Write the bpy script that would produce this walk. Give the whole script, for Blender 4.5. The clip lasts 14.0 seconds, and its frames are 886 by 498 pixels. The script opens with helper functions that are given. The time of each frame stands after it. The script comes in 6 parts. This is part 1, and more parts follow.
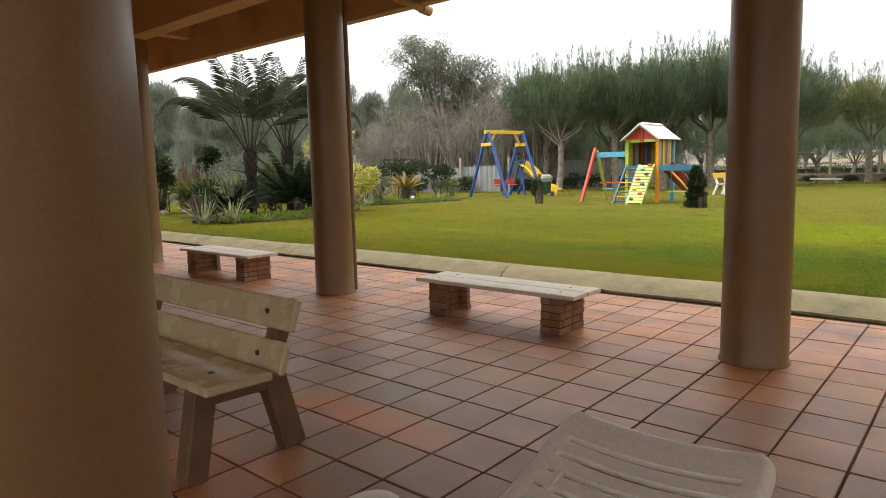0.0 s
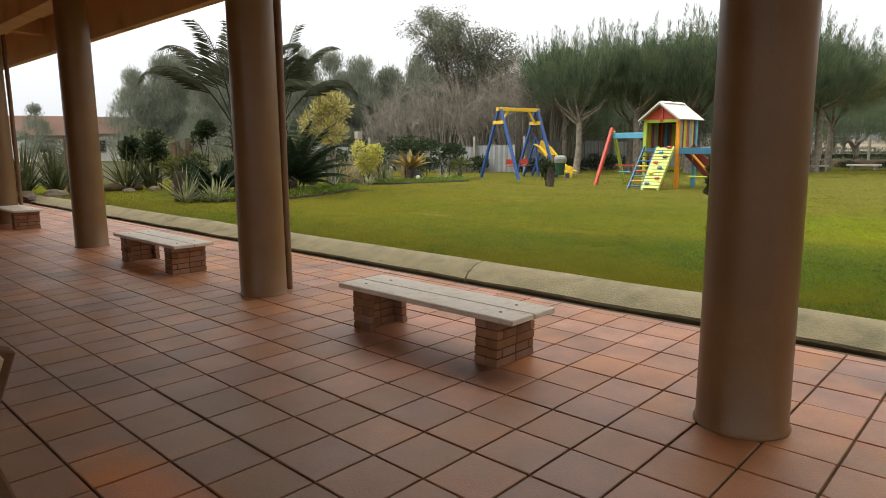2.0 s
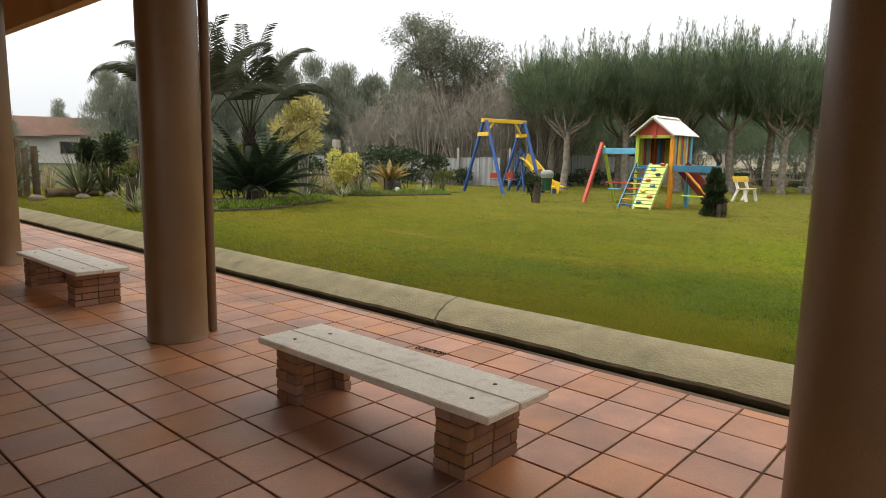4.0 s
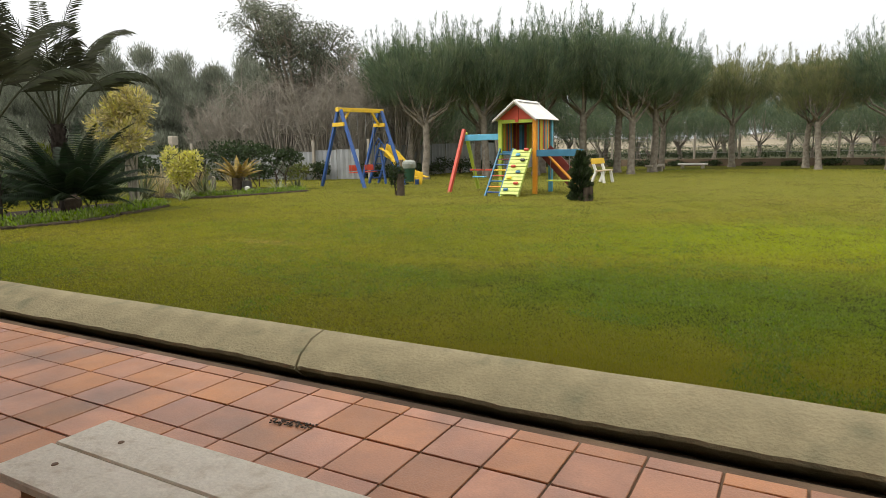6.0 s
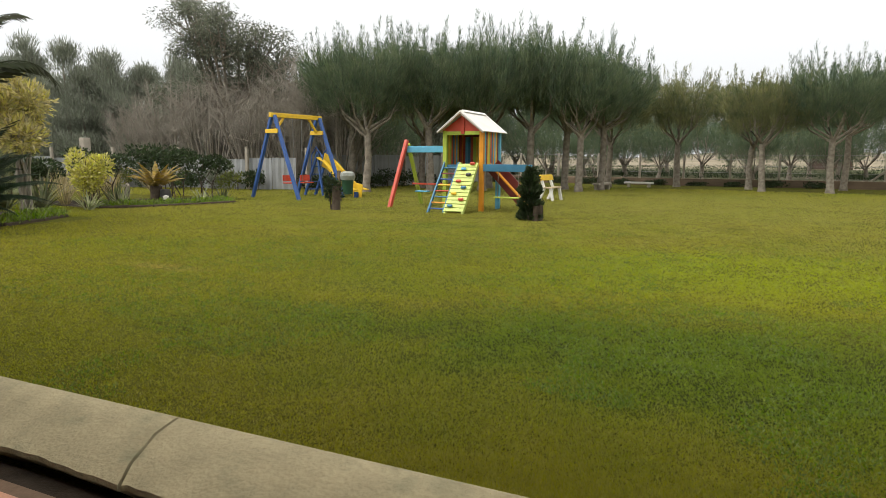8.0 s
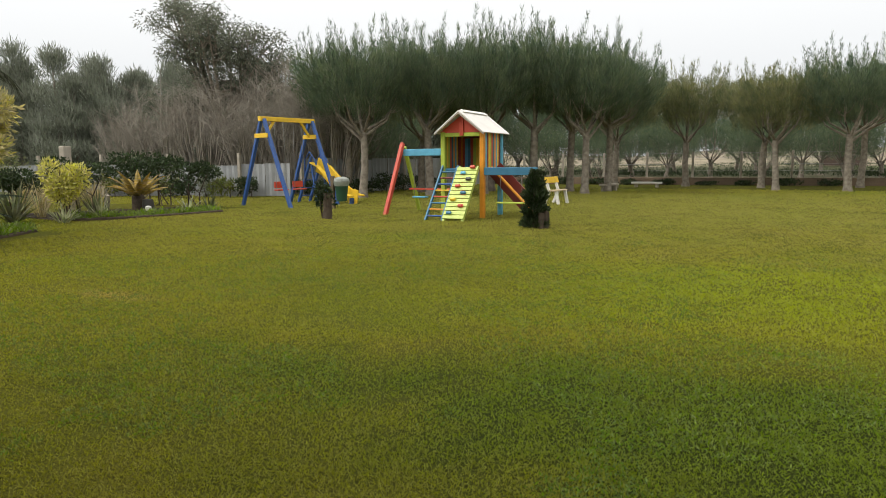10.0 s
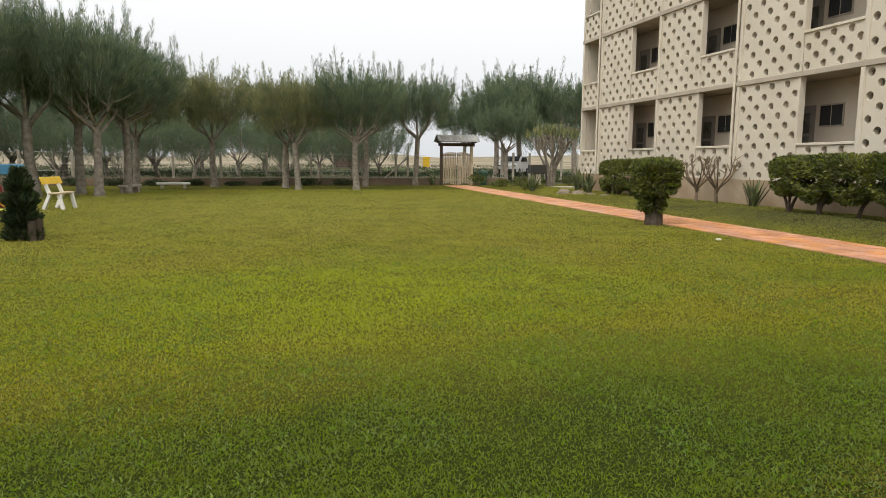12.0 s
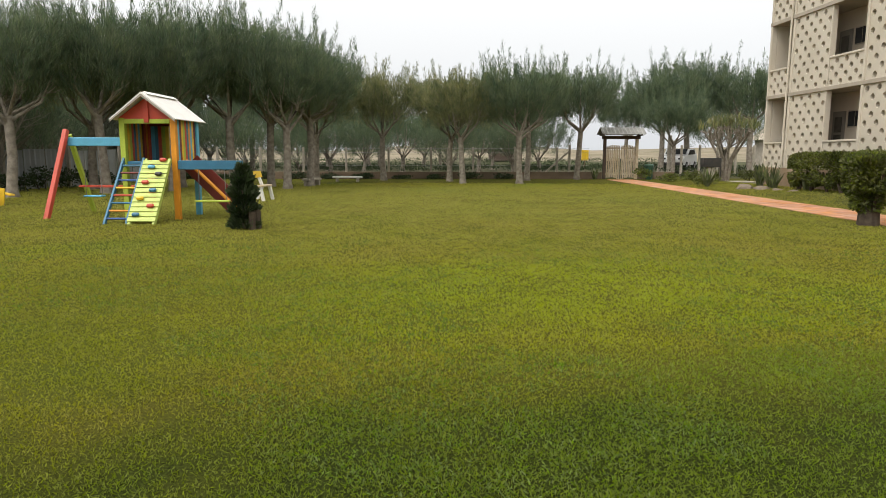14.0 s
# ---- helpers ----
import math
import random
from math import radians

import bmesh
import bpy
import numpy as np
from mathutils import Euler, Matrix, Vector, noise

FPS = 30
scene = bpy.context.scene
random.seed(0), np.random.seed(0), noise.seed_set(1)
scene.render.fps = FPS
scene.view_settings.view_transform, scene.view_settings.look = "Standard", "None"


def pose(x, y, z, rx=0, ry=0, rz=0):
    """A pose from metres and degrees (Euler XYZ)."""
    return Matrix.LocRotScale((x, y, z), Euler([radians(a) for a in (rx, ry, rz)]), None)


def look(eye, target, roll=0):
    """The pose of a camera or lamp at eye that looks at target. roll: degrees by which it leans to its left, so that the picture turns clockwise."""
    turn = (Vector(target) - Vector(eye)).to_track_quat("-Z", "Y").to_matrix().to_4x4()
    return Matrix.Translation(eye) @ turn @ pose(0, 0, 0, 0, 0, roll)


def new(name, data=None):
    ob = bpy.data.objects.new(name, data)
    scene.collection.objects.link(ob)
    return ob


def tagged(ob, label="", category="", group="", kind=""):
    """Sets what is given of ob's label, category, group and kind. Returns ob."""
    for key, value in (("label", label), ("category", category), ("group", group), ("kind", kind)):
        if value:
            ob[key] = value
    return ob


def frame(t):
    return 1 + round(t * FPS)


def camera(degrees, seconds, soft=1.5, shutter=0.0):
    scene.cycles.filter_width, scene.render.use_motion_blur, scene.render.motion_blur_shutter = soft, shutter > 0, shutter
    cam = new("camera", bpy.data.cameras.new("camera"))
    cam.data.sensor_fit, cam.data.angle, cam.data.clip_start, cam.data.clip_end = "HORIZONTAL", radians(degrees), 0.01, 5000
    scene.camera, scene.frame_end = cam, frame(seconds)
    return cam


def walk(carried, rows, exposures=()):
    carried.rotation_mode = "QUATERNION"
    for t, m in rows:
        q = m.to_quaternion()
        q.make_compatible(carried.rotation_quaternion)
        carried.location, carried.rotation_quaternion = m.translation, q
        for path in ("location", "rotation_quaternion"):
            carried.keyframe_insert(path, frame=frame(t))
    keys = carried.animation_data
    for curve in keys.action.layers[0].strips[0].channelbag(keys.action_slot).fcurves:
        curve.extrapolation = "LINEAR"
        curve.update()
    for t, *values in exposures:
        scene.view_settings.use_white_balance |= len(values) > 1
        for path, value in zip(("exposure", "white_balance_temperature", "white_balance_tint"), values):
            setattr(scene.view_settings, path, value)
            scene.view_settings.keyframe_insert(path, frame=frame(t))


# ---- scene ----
cam = camera(68.9, 14.0, soft=0.8)
PATH = [
    (0, (0.32, 0.468, 1.346), (-0.975, 1.972, 1.098), -1.4),
    (0.5, (0.301, 0.826, 1.346), (-1.006, 2.319, 1.097), -1.2),
    (1, (0.254, 1.118, 1.343), (-1.096, 2.566, 1.058), -0.7),
    (1.5, (0.161, 1.446, 1.358), (-1.17, 2.907, 1.052), -1.3),
    (2, (0.126, 1.826, 1.366), (-1.223, 3.269, 1.052), -0.4),
    (2.5, (0.013, 2.159, 1.351), (-1.357, 3.586, 1.057), -0.0),
    (2.7, (-0.06, 2.254, 1.36), (-1.424, 3.689, 1.078), 0.3),
    (4.8, (-0.929, 3.211, 1.374), (-2.183, 4.742, 1.082), 0.1),
    (5, (-0.999, 3.307, 1.369), (-2.218, 4.864, 1.069), -0.8),
    (5.5, (-1.199, 3.546, 1.376), (-2.359, 5.144, 1.058), -1.1),
    (6, (-1.416, 3.802, 1.372), (-2.386, 5.523, 1.064), -1.2),
    (6.5, (-1.551, 4.067, 1.358), (-2.452, 5.826, 1.052), -0.8),
    (7, (-1.649, 4.367, 1.376), (-2.577, 6.114, 1.082), -0.4),
    (7.5, (-1.804, 4.748, 1.365), (-2.66, 6.531, 1.067), 0.8),
    (7.7, (-1.855, 4.878, 1.368), (-2.679, 6.68, 1.094), 0.6),
    (10, (-2.273, 6.094, 1.423), (-3.106, 7.892, 1.155), -0.5),
    (10.5, (-2.324, 6.426, 1.413), (-2.715, 8.37, 1.153), 0.0),
    (11, (-2.297, 6.738, 1.392), (-2.366, 8.719, 1.124), 0.1),
    (11.5, (-2.233, 6.935, 1.375), (-1.994, 8.902, 1.104), 0.4),
    (12, (-2.178, 7.012, 1.368), (-1.67, 8.928, 1.102), 0.4),
    (12.5, (-2.226, 7.035, 1.376), (-1.556, 8.9, 1.108), 0.7),
    (13, (-2.47, 7.06, 1.385), (-1.894, 8.956, 1.111), 0.3),
    (13.5, (-2.84, 7.07, 1.39), (-2.506, 9.021, 1.1035), 0.2),
    (14, (-2.86, 7.055, 1.4), (-2.798, 9.031, 1.112), 0.1),
]
walk(cam, [(t, look(*row)) for t, *row in PATH], [(0.0, 0.68), (0.5, 0.52), (2.5, 0.45), (6.0, 0.4), (7.5, 0.38), (10.0, 0.25), (14.0, 0.27)])

# ---- world and sun: a bright, hazy, overcast day
world = bpy.data.worlds.new("sky")
scene.world = world
world.use_nodes = True
wn = world.node_tree
sky = wn.nodes.new("ShaderNodeTexSky")
sky.sky_type = "NISHITA"
sky.sun_disc = False
sky.sun_elevation = radians(48)
sky.sun_rotation = radians(225)
sky.air_density, sky.dust_density, sky.ozone_density = 1.0, 7.0, 0.6
hsv = wn.nodes.new("ShaderNodeHueSaturation")
hsv.inputs["Saturation"].default_value = 0.3
wn.links.new(sky.outputs["Color"], hsv.inputs["Color"])
cloud = wn.nodes.new("ShaderNodeMix")
cloud.data_type = "RGBA"
cloud.inputs[0].default_value = 0.75
cloud.inputs[7].default_value = (10.4, 10.3, 10.0, 1)
wn.links.new(hsv.outputs["Color"], cloud.inputs[6])
wn.nodes["Background"].inputs["Strength"].default_value = 0.13
# an overcast sky is about three times brighter overhead than at the horizon
updir, axes = wn.nodes.new("ShaderNodeTexCoord"), wn.nodes.new("ShaderNodeSeparateXYZ")
wn.links.new(updir.outputs["Generated"], axes.inputs[0])
lift = wn.nodes.new("ShaderNodeMapRange")
lift.inputs[1].default_value, lift.inputs[2].default_value = 0.0, 1.0
wn.links.new(axes.outputs["Z"], lift.inputs[0])
tone = wn.nodes.new("ShaderNodeMix")
tone.data_type = "RGBA"
tone.inputs[6].default_value, tone.inputs[7].default_value = (0.6, 0.625, 0.665, 1), (1.38, 1.35, 1.3, 1)
wn.links.new(lift.outputs[0], tone.inputs[0])
shade = wn.nodes.new("ShaderNodeMix")
shade.data_type, shade.blend_type = "RGBA", "MULTIPLY"
shade.inputs[0].default_value = 1.0
wn.links.new(cloud.outputs[2], shade.inputs[6])
wn.links.new(tone.outputs[2], shade.inputs[7])
wn.links.new(shade.outputs[2], wn.nodes["Background"].inputs["Color"])
sun = new("sun", bpy.data.lights.new("sun", "SUN"))
sun.data.energy, sun.data.angle, sun.data.color = 1.1, radians(25), (1.0, 0.97, 0.92)
sun.matrix_world = look((0, 0, 0), (0.42, 0.42, -0.8))


# ---- materials
def mat(name, a, b=None, scale=6.0, rough=0.7, bump=0.15, fine=60.0, metal=0.0, vary=0.0, trans=0.0, stain=None, stain_scale=1.2, spread=0.35, place=False, patches=(), grainy=0.18):
    """Two tones mixed by coarse noise, fine grain in value and relief; vary: spread of value from piece to piece;
    patches: tinted areas, some with painted shade or haze, as (x, y, half length, half width, colour, amount).
    """
    m = bpy.data.materials.new(name)
    m.use_nodes = True
    nt = m.node_tree
    nd, ln = nt.nodes, nt.links
    bs = nd["Principled BSDF"]
    tc = nd.new("ShaderNodeTexCoord")
    src = nd.new("ShaderNodeNewGeometry").outputs["Position"] if place else tc.outputs["Object"]
    bs.inputs["Specular IOR Level"].default_value = 0.08 if trans else (0.12 if rough > 0.84 else 0.5)
    def noise_of(sc, detail=4):
        n = nd.new("ShaderNodeTexNoise")
        n.inputs["Scale"].default_value, n.inputs["Detail"].default_value = sc, detail
        ln.new(src, n.inputs["Vector"])
        return n.outputs["Fac"]
    def ramp(fac, lo, hi):
        r = nd.new("ShaderNodeMapRange")
        r.inputs[1].default_value, r.inputs[2].default_value = lo, hi
        ln.new(fac, r.inputs[0])
        return r.outputs[0]
    def mix(fac, x, y, mode="MIX"):
        k = nd.new("ShaderNodeMix")
        k.data_type, k.blend_type = "RGBA", mode
        for sock, val in ((k.inputs[0], fac), (k.inputs[6], x), (k.inputs[7], y)):
            if hasattr(val, "node"):
                ln.new(val, sock)
            elif isinstance(val, tuple):
                sock.default_value = (*val, 1)
            else:
                sock.default_value = val
        return k.outputs[2]
    b = b or tuple(c * 0.75 for c in a)
    col = mix(ramp(noise_of(scale), 0.5 - spread / 2, 0.5 + spread / 2), a, b)
    fine_fac = noise_of(fine, 6)
    if stain:
        col = mix(ramp(noise_of(stain_scale, 6), 0.55, 0.72), col, stain)
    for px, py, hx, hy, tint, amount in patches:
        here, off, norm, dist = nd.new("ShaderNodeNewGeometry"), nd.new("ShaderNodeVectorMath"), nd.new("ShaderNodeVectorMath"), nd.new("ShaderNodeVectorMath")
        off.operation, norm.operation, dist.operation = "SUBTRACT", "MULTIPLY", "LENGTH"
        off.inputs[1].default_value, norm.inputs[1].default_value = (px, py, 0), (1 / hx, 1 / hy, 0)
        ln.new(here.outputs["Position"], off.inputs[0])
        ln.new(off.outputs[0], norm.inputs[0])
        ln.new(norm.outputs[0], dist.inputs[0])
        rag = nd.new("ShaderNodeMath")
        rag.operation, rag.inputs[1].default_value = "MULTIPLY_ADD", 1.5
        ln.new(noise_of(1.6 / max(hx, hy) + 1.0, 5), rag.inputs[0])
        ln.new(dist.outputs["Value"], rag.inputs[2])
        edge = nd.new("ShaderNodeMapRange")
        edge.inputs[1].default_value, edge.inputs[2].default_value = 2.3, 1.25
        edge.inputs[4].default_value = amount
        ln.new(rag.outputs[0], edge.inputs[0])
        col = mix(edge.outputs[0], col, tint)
    grain = nd.new("ShaderNodeMapRange")
    grain.inputs[1].default_value, grain.inputs[2].default_value = (0.0, 1.0) if grainy < 0.3 else (0.3, 0.7)
    grain.inputs[3].default_value, grain.inputs[4].default_value = 1 - grainy, 1 + grainy
    ln.new(fine_fac, grain.inputs[0])
    hv = nd.new("ShaderNodeHueSaturation")
    ln.new(col, hv.inputs["Color"])
    val = grain.outputs[0]
    if vary:
        oi, ge = nd.new("ShaderNodeObjectInfo"), nd.new("ShaderNodeNewGeometry")
        ad = nd.new("ShaderNodeMath")
        ad.operation = "ADD"
        ln.new(oi.outputs["Random"], ad.inputs[0])
        ln.new(ge.outputs["Random Per Island"], ad.inputs[1])
        fr = nd.new("ShaderNodeMath")
        fr.operation = "FRACT"
        ln.new(ad.outputs[0], fr.inputs[0])
        mr = nd.new("ShaderNodeMapRange")
        mr.inputs[3].default_value, mr.inputs[4].default_value = 1 - vary, 1 + vary
        ln.new(fr.outputs[0], mr.inputs[0])
        mu = nd.new("ShaderNodeMath")
        mu.operation = "MULTIPLY"
        ln.new(mr.outputs[0], mu.inputs[0])
        ln.new(val, mu.inputs[1])
        val = mu.outputs[0]
        hm = nd.new("ShaderNodeMapRange")
        hm.inputs[3].default_value, hm.inputs[4].default_value = 0.5 - vary * 0.035, 0.5 + vary * 0.035
        sq = nd.new("ShaderNodeMath")
        sq.operation = "MULTIPLY"
        sq.inputs[1].default_value = 7.31
        fr2 = nd.new("ShaderNodeMath")
        fr2.operation = "FRACT"
        ln.new(fr.outputs[0], sq.inputs[0])
        ln.new(sq.outputs[0], fr2.inputs[0])
        ln.new(fr2.outputs[0], hm.inputs[0])
        ln.new(hm.outputs[0], hv.inputs["Hue"])
        sm = nd.new("ShaderNodeMapRange")
        sm.inputs[3].default_value, sm.inputs[4].default_value = 1 - vary * 0.9, 1 + vary * 0.5
        ln.new(fr2.outputs[0], sm.inputs[0])
        ln.new(sm.outputs[0], hv.inputs["Saturation"])
    ln.new(val, hv.inputs["Value"])
    ln.new(hv.outputs["Color"], bs.inputs["Base Color"])
    rr = nd.new("ShaderNodeMapRange")
    rr.inputs[3].default_value, rr.inputs[4].default_value = max(0.02, rough - 0.12), min(1.0, rough + 0.12)
    ln.new(noise_of(scale * 1.7), rr.inputs[0])
    ln.new(rr.outputs[0], bs.inputs["Roughness"])
    bs.inputs["Metallic"].default_value = metal
    if bump:
        bp = nd.new("ShaderNodeBump")
        bp.inputs["Strength"].default_value, bp.inputs["Distance"].default_value = bump, 0.01
        ln.new(fine_fac, bp.inputs["Height"])
        ln.new(bp.outputs["Normal"], bs.inputs["Normal"])
    if trans:
        tr, add = nd.new("ShaderNodeBsdfTranslucent"), nd.new("ShaderNodeMixShader")
        add.inputs[0].default_value = trans
        ln.new(hv.outputs["Color"], tr.inputs["Color"])
        ln.new(bs.outputs[0], add.inputs[1])
        ln.new(tr.outputs[0], add.inputs[2])
        ln.new(add.outputs[0], nd["Material Output"].inputs["Surface"])
    return m


# Wide patch: dull film plus painted shade on the inner floor; others are tints.
TINTS_AND_SHADE = [(-4.5, 1.2, 8.0, 3.0, (0.26, 0.175, 0.11), 0.75), (-2.7, 3.15, 0.9, 0.3, (0.34, 0.24, 0.17), 0.6), (-2.3, 2.76, 0.5, 0.15, (0.6, 0.21, 0.06), 0.85), (-2.35, 1.85, 0.5, 0.28, (0.56, 0.19, 0.06), 0.75), (-2.25, 4.7, 0.22, 0.16, (0.17, 0.09, 0.06), 0.8), (-3.3, 4.6, 0.5, 0.25, (0.3, 0.14, 0.08), 0.5)]
TILE = mat("terracotta", (0.56, 0.235, 0.105), (0.41, 0.178, 0.09), 3, 0.44, 0.2, 110, vary=0.16, stain=(0.26, 0.135, 0.09), stain_scale=1.1, place=True, patches=TINTS_AND_SHADE)
MORTAR = mat("mortar", (0.21, 0.14, 0.09), (0.085, 0.058, 0.04), 2.2, 0.9, 0.3)
KERB = mat("kerb_concrete", (0.39, 0.335, 0.205), (0.31, 0.27, 0.165), 5, 0.9, 0.8, 45, stain=(0.22, 0.21, 0.13), stain_scale=3.5)
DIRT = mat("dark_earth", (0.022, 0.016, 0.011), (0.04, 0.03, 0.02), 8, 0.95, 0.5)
COLUMN = mat("column_paint", (0.235, 0.133, 0.058), (0.19, 0.108, 0.047), 2.5, 0.38, 0.05, 120, stain=(0.275, 0.17, 0.092), stain_scale=1.0)
CEIL = mat("ceiling_paint", (0.66, 0.43, 0.235), (0.57, 0.36, 0.195), 1.5, 0.7, 0.08, 50, stain=(0.34, 0.2, 0.1), stain_scale=0.8)
WALLP = mat("house_wall_paint", (0.72, 0.55, 0.36), (0.66, 0.5, 0.32), 2, 0.8, 0.1)
BRICK = mat("clay_brick", (0.35, 0.19, 0.11), (0.27, 0.14, 0.085), 9, 0.85, 0.3, 120, vary=0.22, place=True)
WOODW = mat("white_worn_wood", (0.78, 0.72, 0.61), (0.71, 0.645, 0.53), 14, 0.5, 0.3, 70, stain=(0.6, 0.52, 0.4), stain_scale=16)
CREAM = mat("cream_bench_paint", (0.66, 0.55, 0.34), (0.57, 0.46, 0.27), 3, 0.26, 0.06)
DARKLEG = mat("brown_concrete_leg", (0.19, 0.11, 0.058), (0.14, 0.08, 0.042), 6, 0.7, 0.2)
PLASTIC = mat("white_plastic", (0.8, 0.77, 0.7), (0.75, 0.72, 0.65), 3, 0.33, 0.03)
PVC = mat("brown_pipe", (0.22, 0.125, 0.066), (0.18, 0.1, 0.052), 3, 0.45, 0.03)
# Far haze, and shade by the kerb and bank, painted in beside greener patches.
LUSH_SHADE_HAZE = [(-3.0, 26.0, 19.0, 9.5, (0.345, 0.335, 0.08), 0.75), (-1.4, 13.4, 2.6, 1.5, (0.33, 0.41, 0.016), 0.8), (-3.1, 12.1, 2.0, 0.8, (0.34, 0.39, 0.018), 0.6), (-1.6, 9.3, 3.8, 1.1, (0.175, 0.24, 0.021), 0.95), (-5.2, 8.2, 3.0, 0.8, (0.26, 0.27, 0.03), 0.6), (-6.0, 12.6, 2.2, 1.8, (0.245, 0.26, 0.03), 0.6), (-0.4, 10.9, 1.8, 0.4, (0.19, 0.29, 0.024), 0.7), (1.0, 9.9, 2.2, 1.0, (0.155, 0.225, 0.022), 0.9), (0.4, 8.8, 0.7, 0.3, (0.32, 0.25, 0.05), 0.5), (-8.1, 10.6, 0.5, 0.16, (0.5, 0.37, 0.1), 0.7), (4.6, 13.0, 1.2, 0.5, (0.18, 0.27, 0.024), 0.6), (9.4, 17.0, 1.4, 9.0, (0.19, 0.2, 0.06), 0.85)]
# Shade between the blades painted as darker ground under two of these patches.
GROUND_SHADE = [(9.4, 17.0, 1.4, 9.0, (0.05, 0.05, 0.02), 0.9), (-1.6, 9.3, 3.8, 1.1, (0.03, 0.04, 0.006), 1.0)]
GRASS = mat("lawn_grass", (0.075, 0.082, 0.008), (0.088, 0.08, 0.012), 0.35, 1.0, 1.0, 75, stain=(0.055, 0.075, 0.008), stain_scale=0.22, spread=0.5, patches=GROUND_SHADE, grainy=0.75)
BLADE = mat("grass_blade", (0.28, 0.3, 0.021), (0.345, 0.31, 0.036), 0.35, 0.8, 0.0, 30, vary=0.16, trans=0.4, stain=(0.24, 0.295, 0.02), stain_scale=0.22, spread=0.5, patches=LUSH_SHADE_HAZE)
FIELD = mat("dry_field", (0.075, 0.068, 0.036), (0.045, 0.052, 0.022), 0.2, 0.95, 0.6, 10, stain=(0.09, 0.11, 0.04), stain_scale=0.08)
DUNE = mat("pale_sand", (0.27, 0.225, 0.165), (0.17, 0.15, 0.095), 0.12, 0.95, 0.3, 3, stain=(0.11, 0.11, 0.06), stain_scale=0.09)
BARK = mat("grey_bark", (0.31, 0.275, 0.225), (0.17, 0.145, 0.115), 7, 0.95, 0.7, 40)
DBARK = mat("dark_bark", (0.06, 0.045, 0.035), (0.1, 0.08, 0.06), 8, 0.95, 0.7, 30)
TWIG = mat("bare_twigs", (0.36, 0.325, 0.275), (0.24, 0.215, 0.18), 3, 0.9, 0.2)
NEEDLE = mat("casuarina_needles", (0.185, 0.225, 0.115), (0.075, 0.12, 0.076), 2.4, 0.75, 0.0, 20, vary=0.35, trans=0.3)
NEEDLE2 = mat("olive_needles", (0.27, 0.265, 0.11), (0.115, 0.145, 0.07), 2.4, 0.75, 0.0, 20, vary=0.35, trans=0.3)
# Greyer and paler than the near needles: distance haze mixed into the leaf colour.
HAZED_LEAF = mat("hazed_foliage", (0.25, 0.27, 0.205), (0.2, 0.22, 0.165), 0.3, 0.85, 0.0, 10, vary=0.3, trans=0.25)
GUM = mat("gum_leaves", (0.21, 0.22, 0.16), (0.12, 0.135, 0.095), 1.6, 0.65, 0.0, 20, vary=0.35, trans=0.3)
PALM = mat("palm_leaflets", (0.04, 0.048, 0.026), (0.07, 0.072, 0.04), 1.5, 0.5, 0.0, 20, vary=0.3, trans=0.2)
CYCAD = mat("cycad_leaflets", (0.016, 0.03, 0.014), (0.028, 0.044, 0.022), 2, 0.45, 0.0, 20, vary=0.3, trans=0.15)
CROTON = mat("yellow_green_leaves", (0.66, 0.56, 0.22), (0.44, 0.42, 0.15), 5, 0.5, 0.0, 20, vary=0.35, trans=0.3)
LIME = mat("bright_yellow_leaves", (0.66, 0.6, 0.16), (0.46, 0.46, 0.1), 6, 0.5, 0.0, 20, vary=0.3, trans=0.3)
FLAX = mat("flax_blades", (0.075, 0.1, 0.038), (0.16, 0.16, 0.075), 3, 0.55, 0.0, 20, vary=0.35, trans=0.2)
SPIDER = mat("variegated_blades", (0.42, 0.42, 0.25), (0.16, 0.2, 0.08), 6, 0.55, 0.0, 20, vary=0.35, trans=0.25)
DARKLEAF = mat("dark_shrub_leaves", (0.03, 0.05, 0.022), (0.055, 0.075, 0.03), 3, 0.5, 0.0, 20, vary=0.35, trans=0.2)
HEDGE = mat("hedge_leaves", (0.07, 0.092, 0.02), (0.175, 0.185, 0.04), 2, 0.45, 0.0, 20, vary=0.4, trans=0.25)
BORDER = mat("border_grass", (0.14, 0.23, 0.03), (0.24, 0.32, 0.04), 3, 0.7, 0.0, 20, vary=0.35, trans=0.3)
BROMEL = mat("orange_bromeliad_leaves", (0.36, 0.24, 0.05), (0.2, 0.16, 0.05), 6, 0.45, 0.0, 20, vary=0.3, trans=0.25)
LOG = mat("weathered_log", (0.2, 0.15, 0.1), (0.12, 0.09, 0.06), 6, 0.9, 0.5, 50, vary=0.2)
def paint(name, c):
    return mat(name, c, tuple(v * 0.82 for v in c), 5, 0.5, 0.1, 50)
RED, ORANGE, YELLOW = paint("red_paint", (0.55, 0.07, 0.035)), paint("orange_paint", (0.75, 0.30, 0.02)), paint("yellow_paint", (0.8, 0.52, 0.03))
LIMEP, SKYB, BLUE = paint("lime_paint", (0.42, 0.52, 0.06)), paint("light_blue_paint", (0.12, 0.42, 0.6)), paint("blue_paint", (0.035, 0.1, 0.32))
TEALB, MAROON = paint("teal_paint", (0.04, 0.17, 0.28)), paint("maroon_paint", (0.17, 0.025, 0.02))
LIMEB = paint("pale_lime_paint", (0.52, 0.62, 0.14))
WHITE = mat("white_paint", (0.74, 0.73, 0.69), (0.66, 0.64, 0.6), 3, 0.5, 0.05)
CHAIN = mat("steel_chain", (0.3, 0.3, 0.3), (0.2, 0.2, 0.2), 9, 0.4, 0.0, metal=0.8)
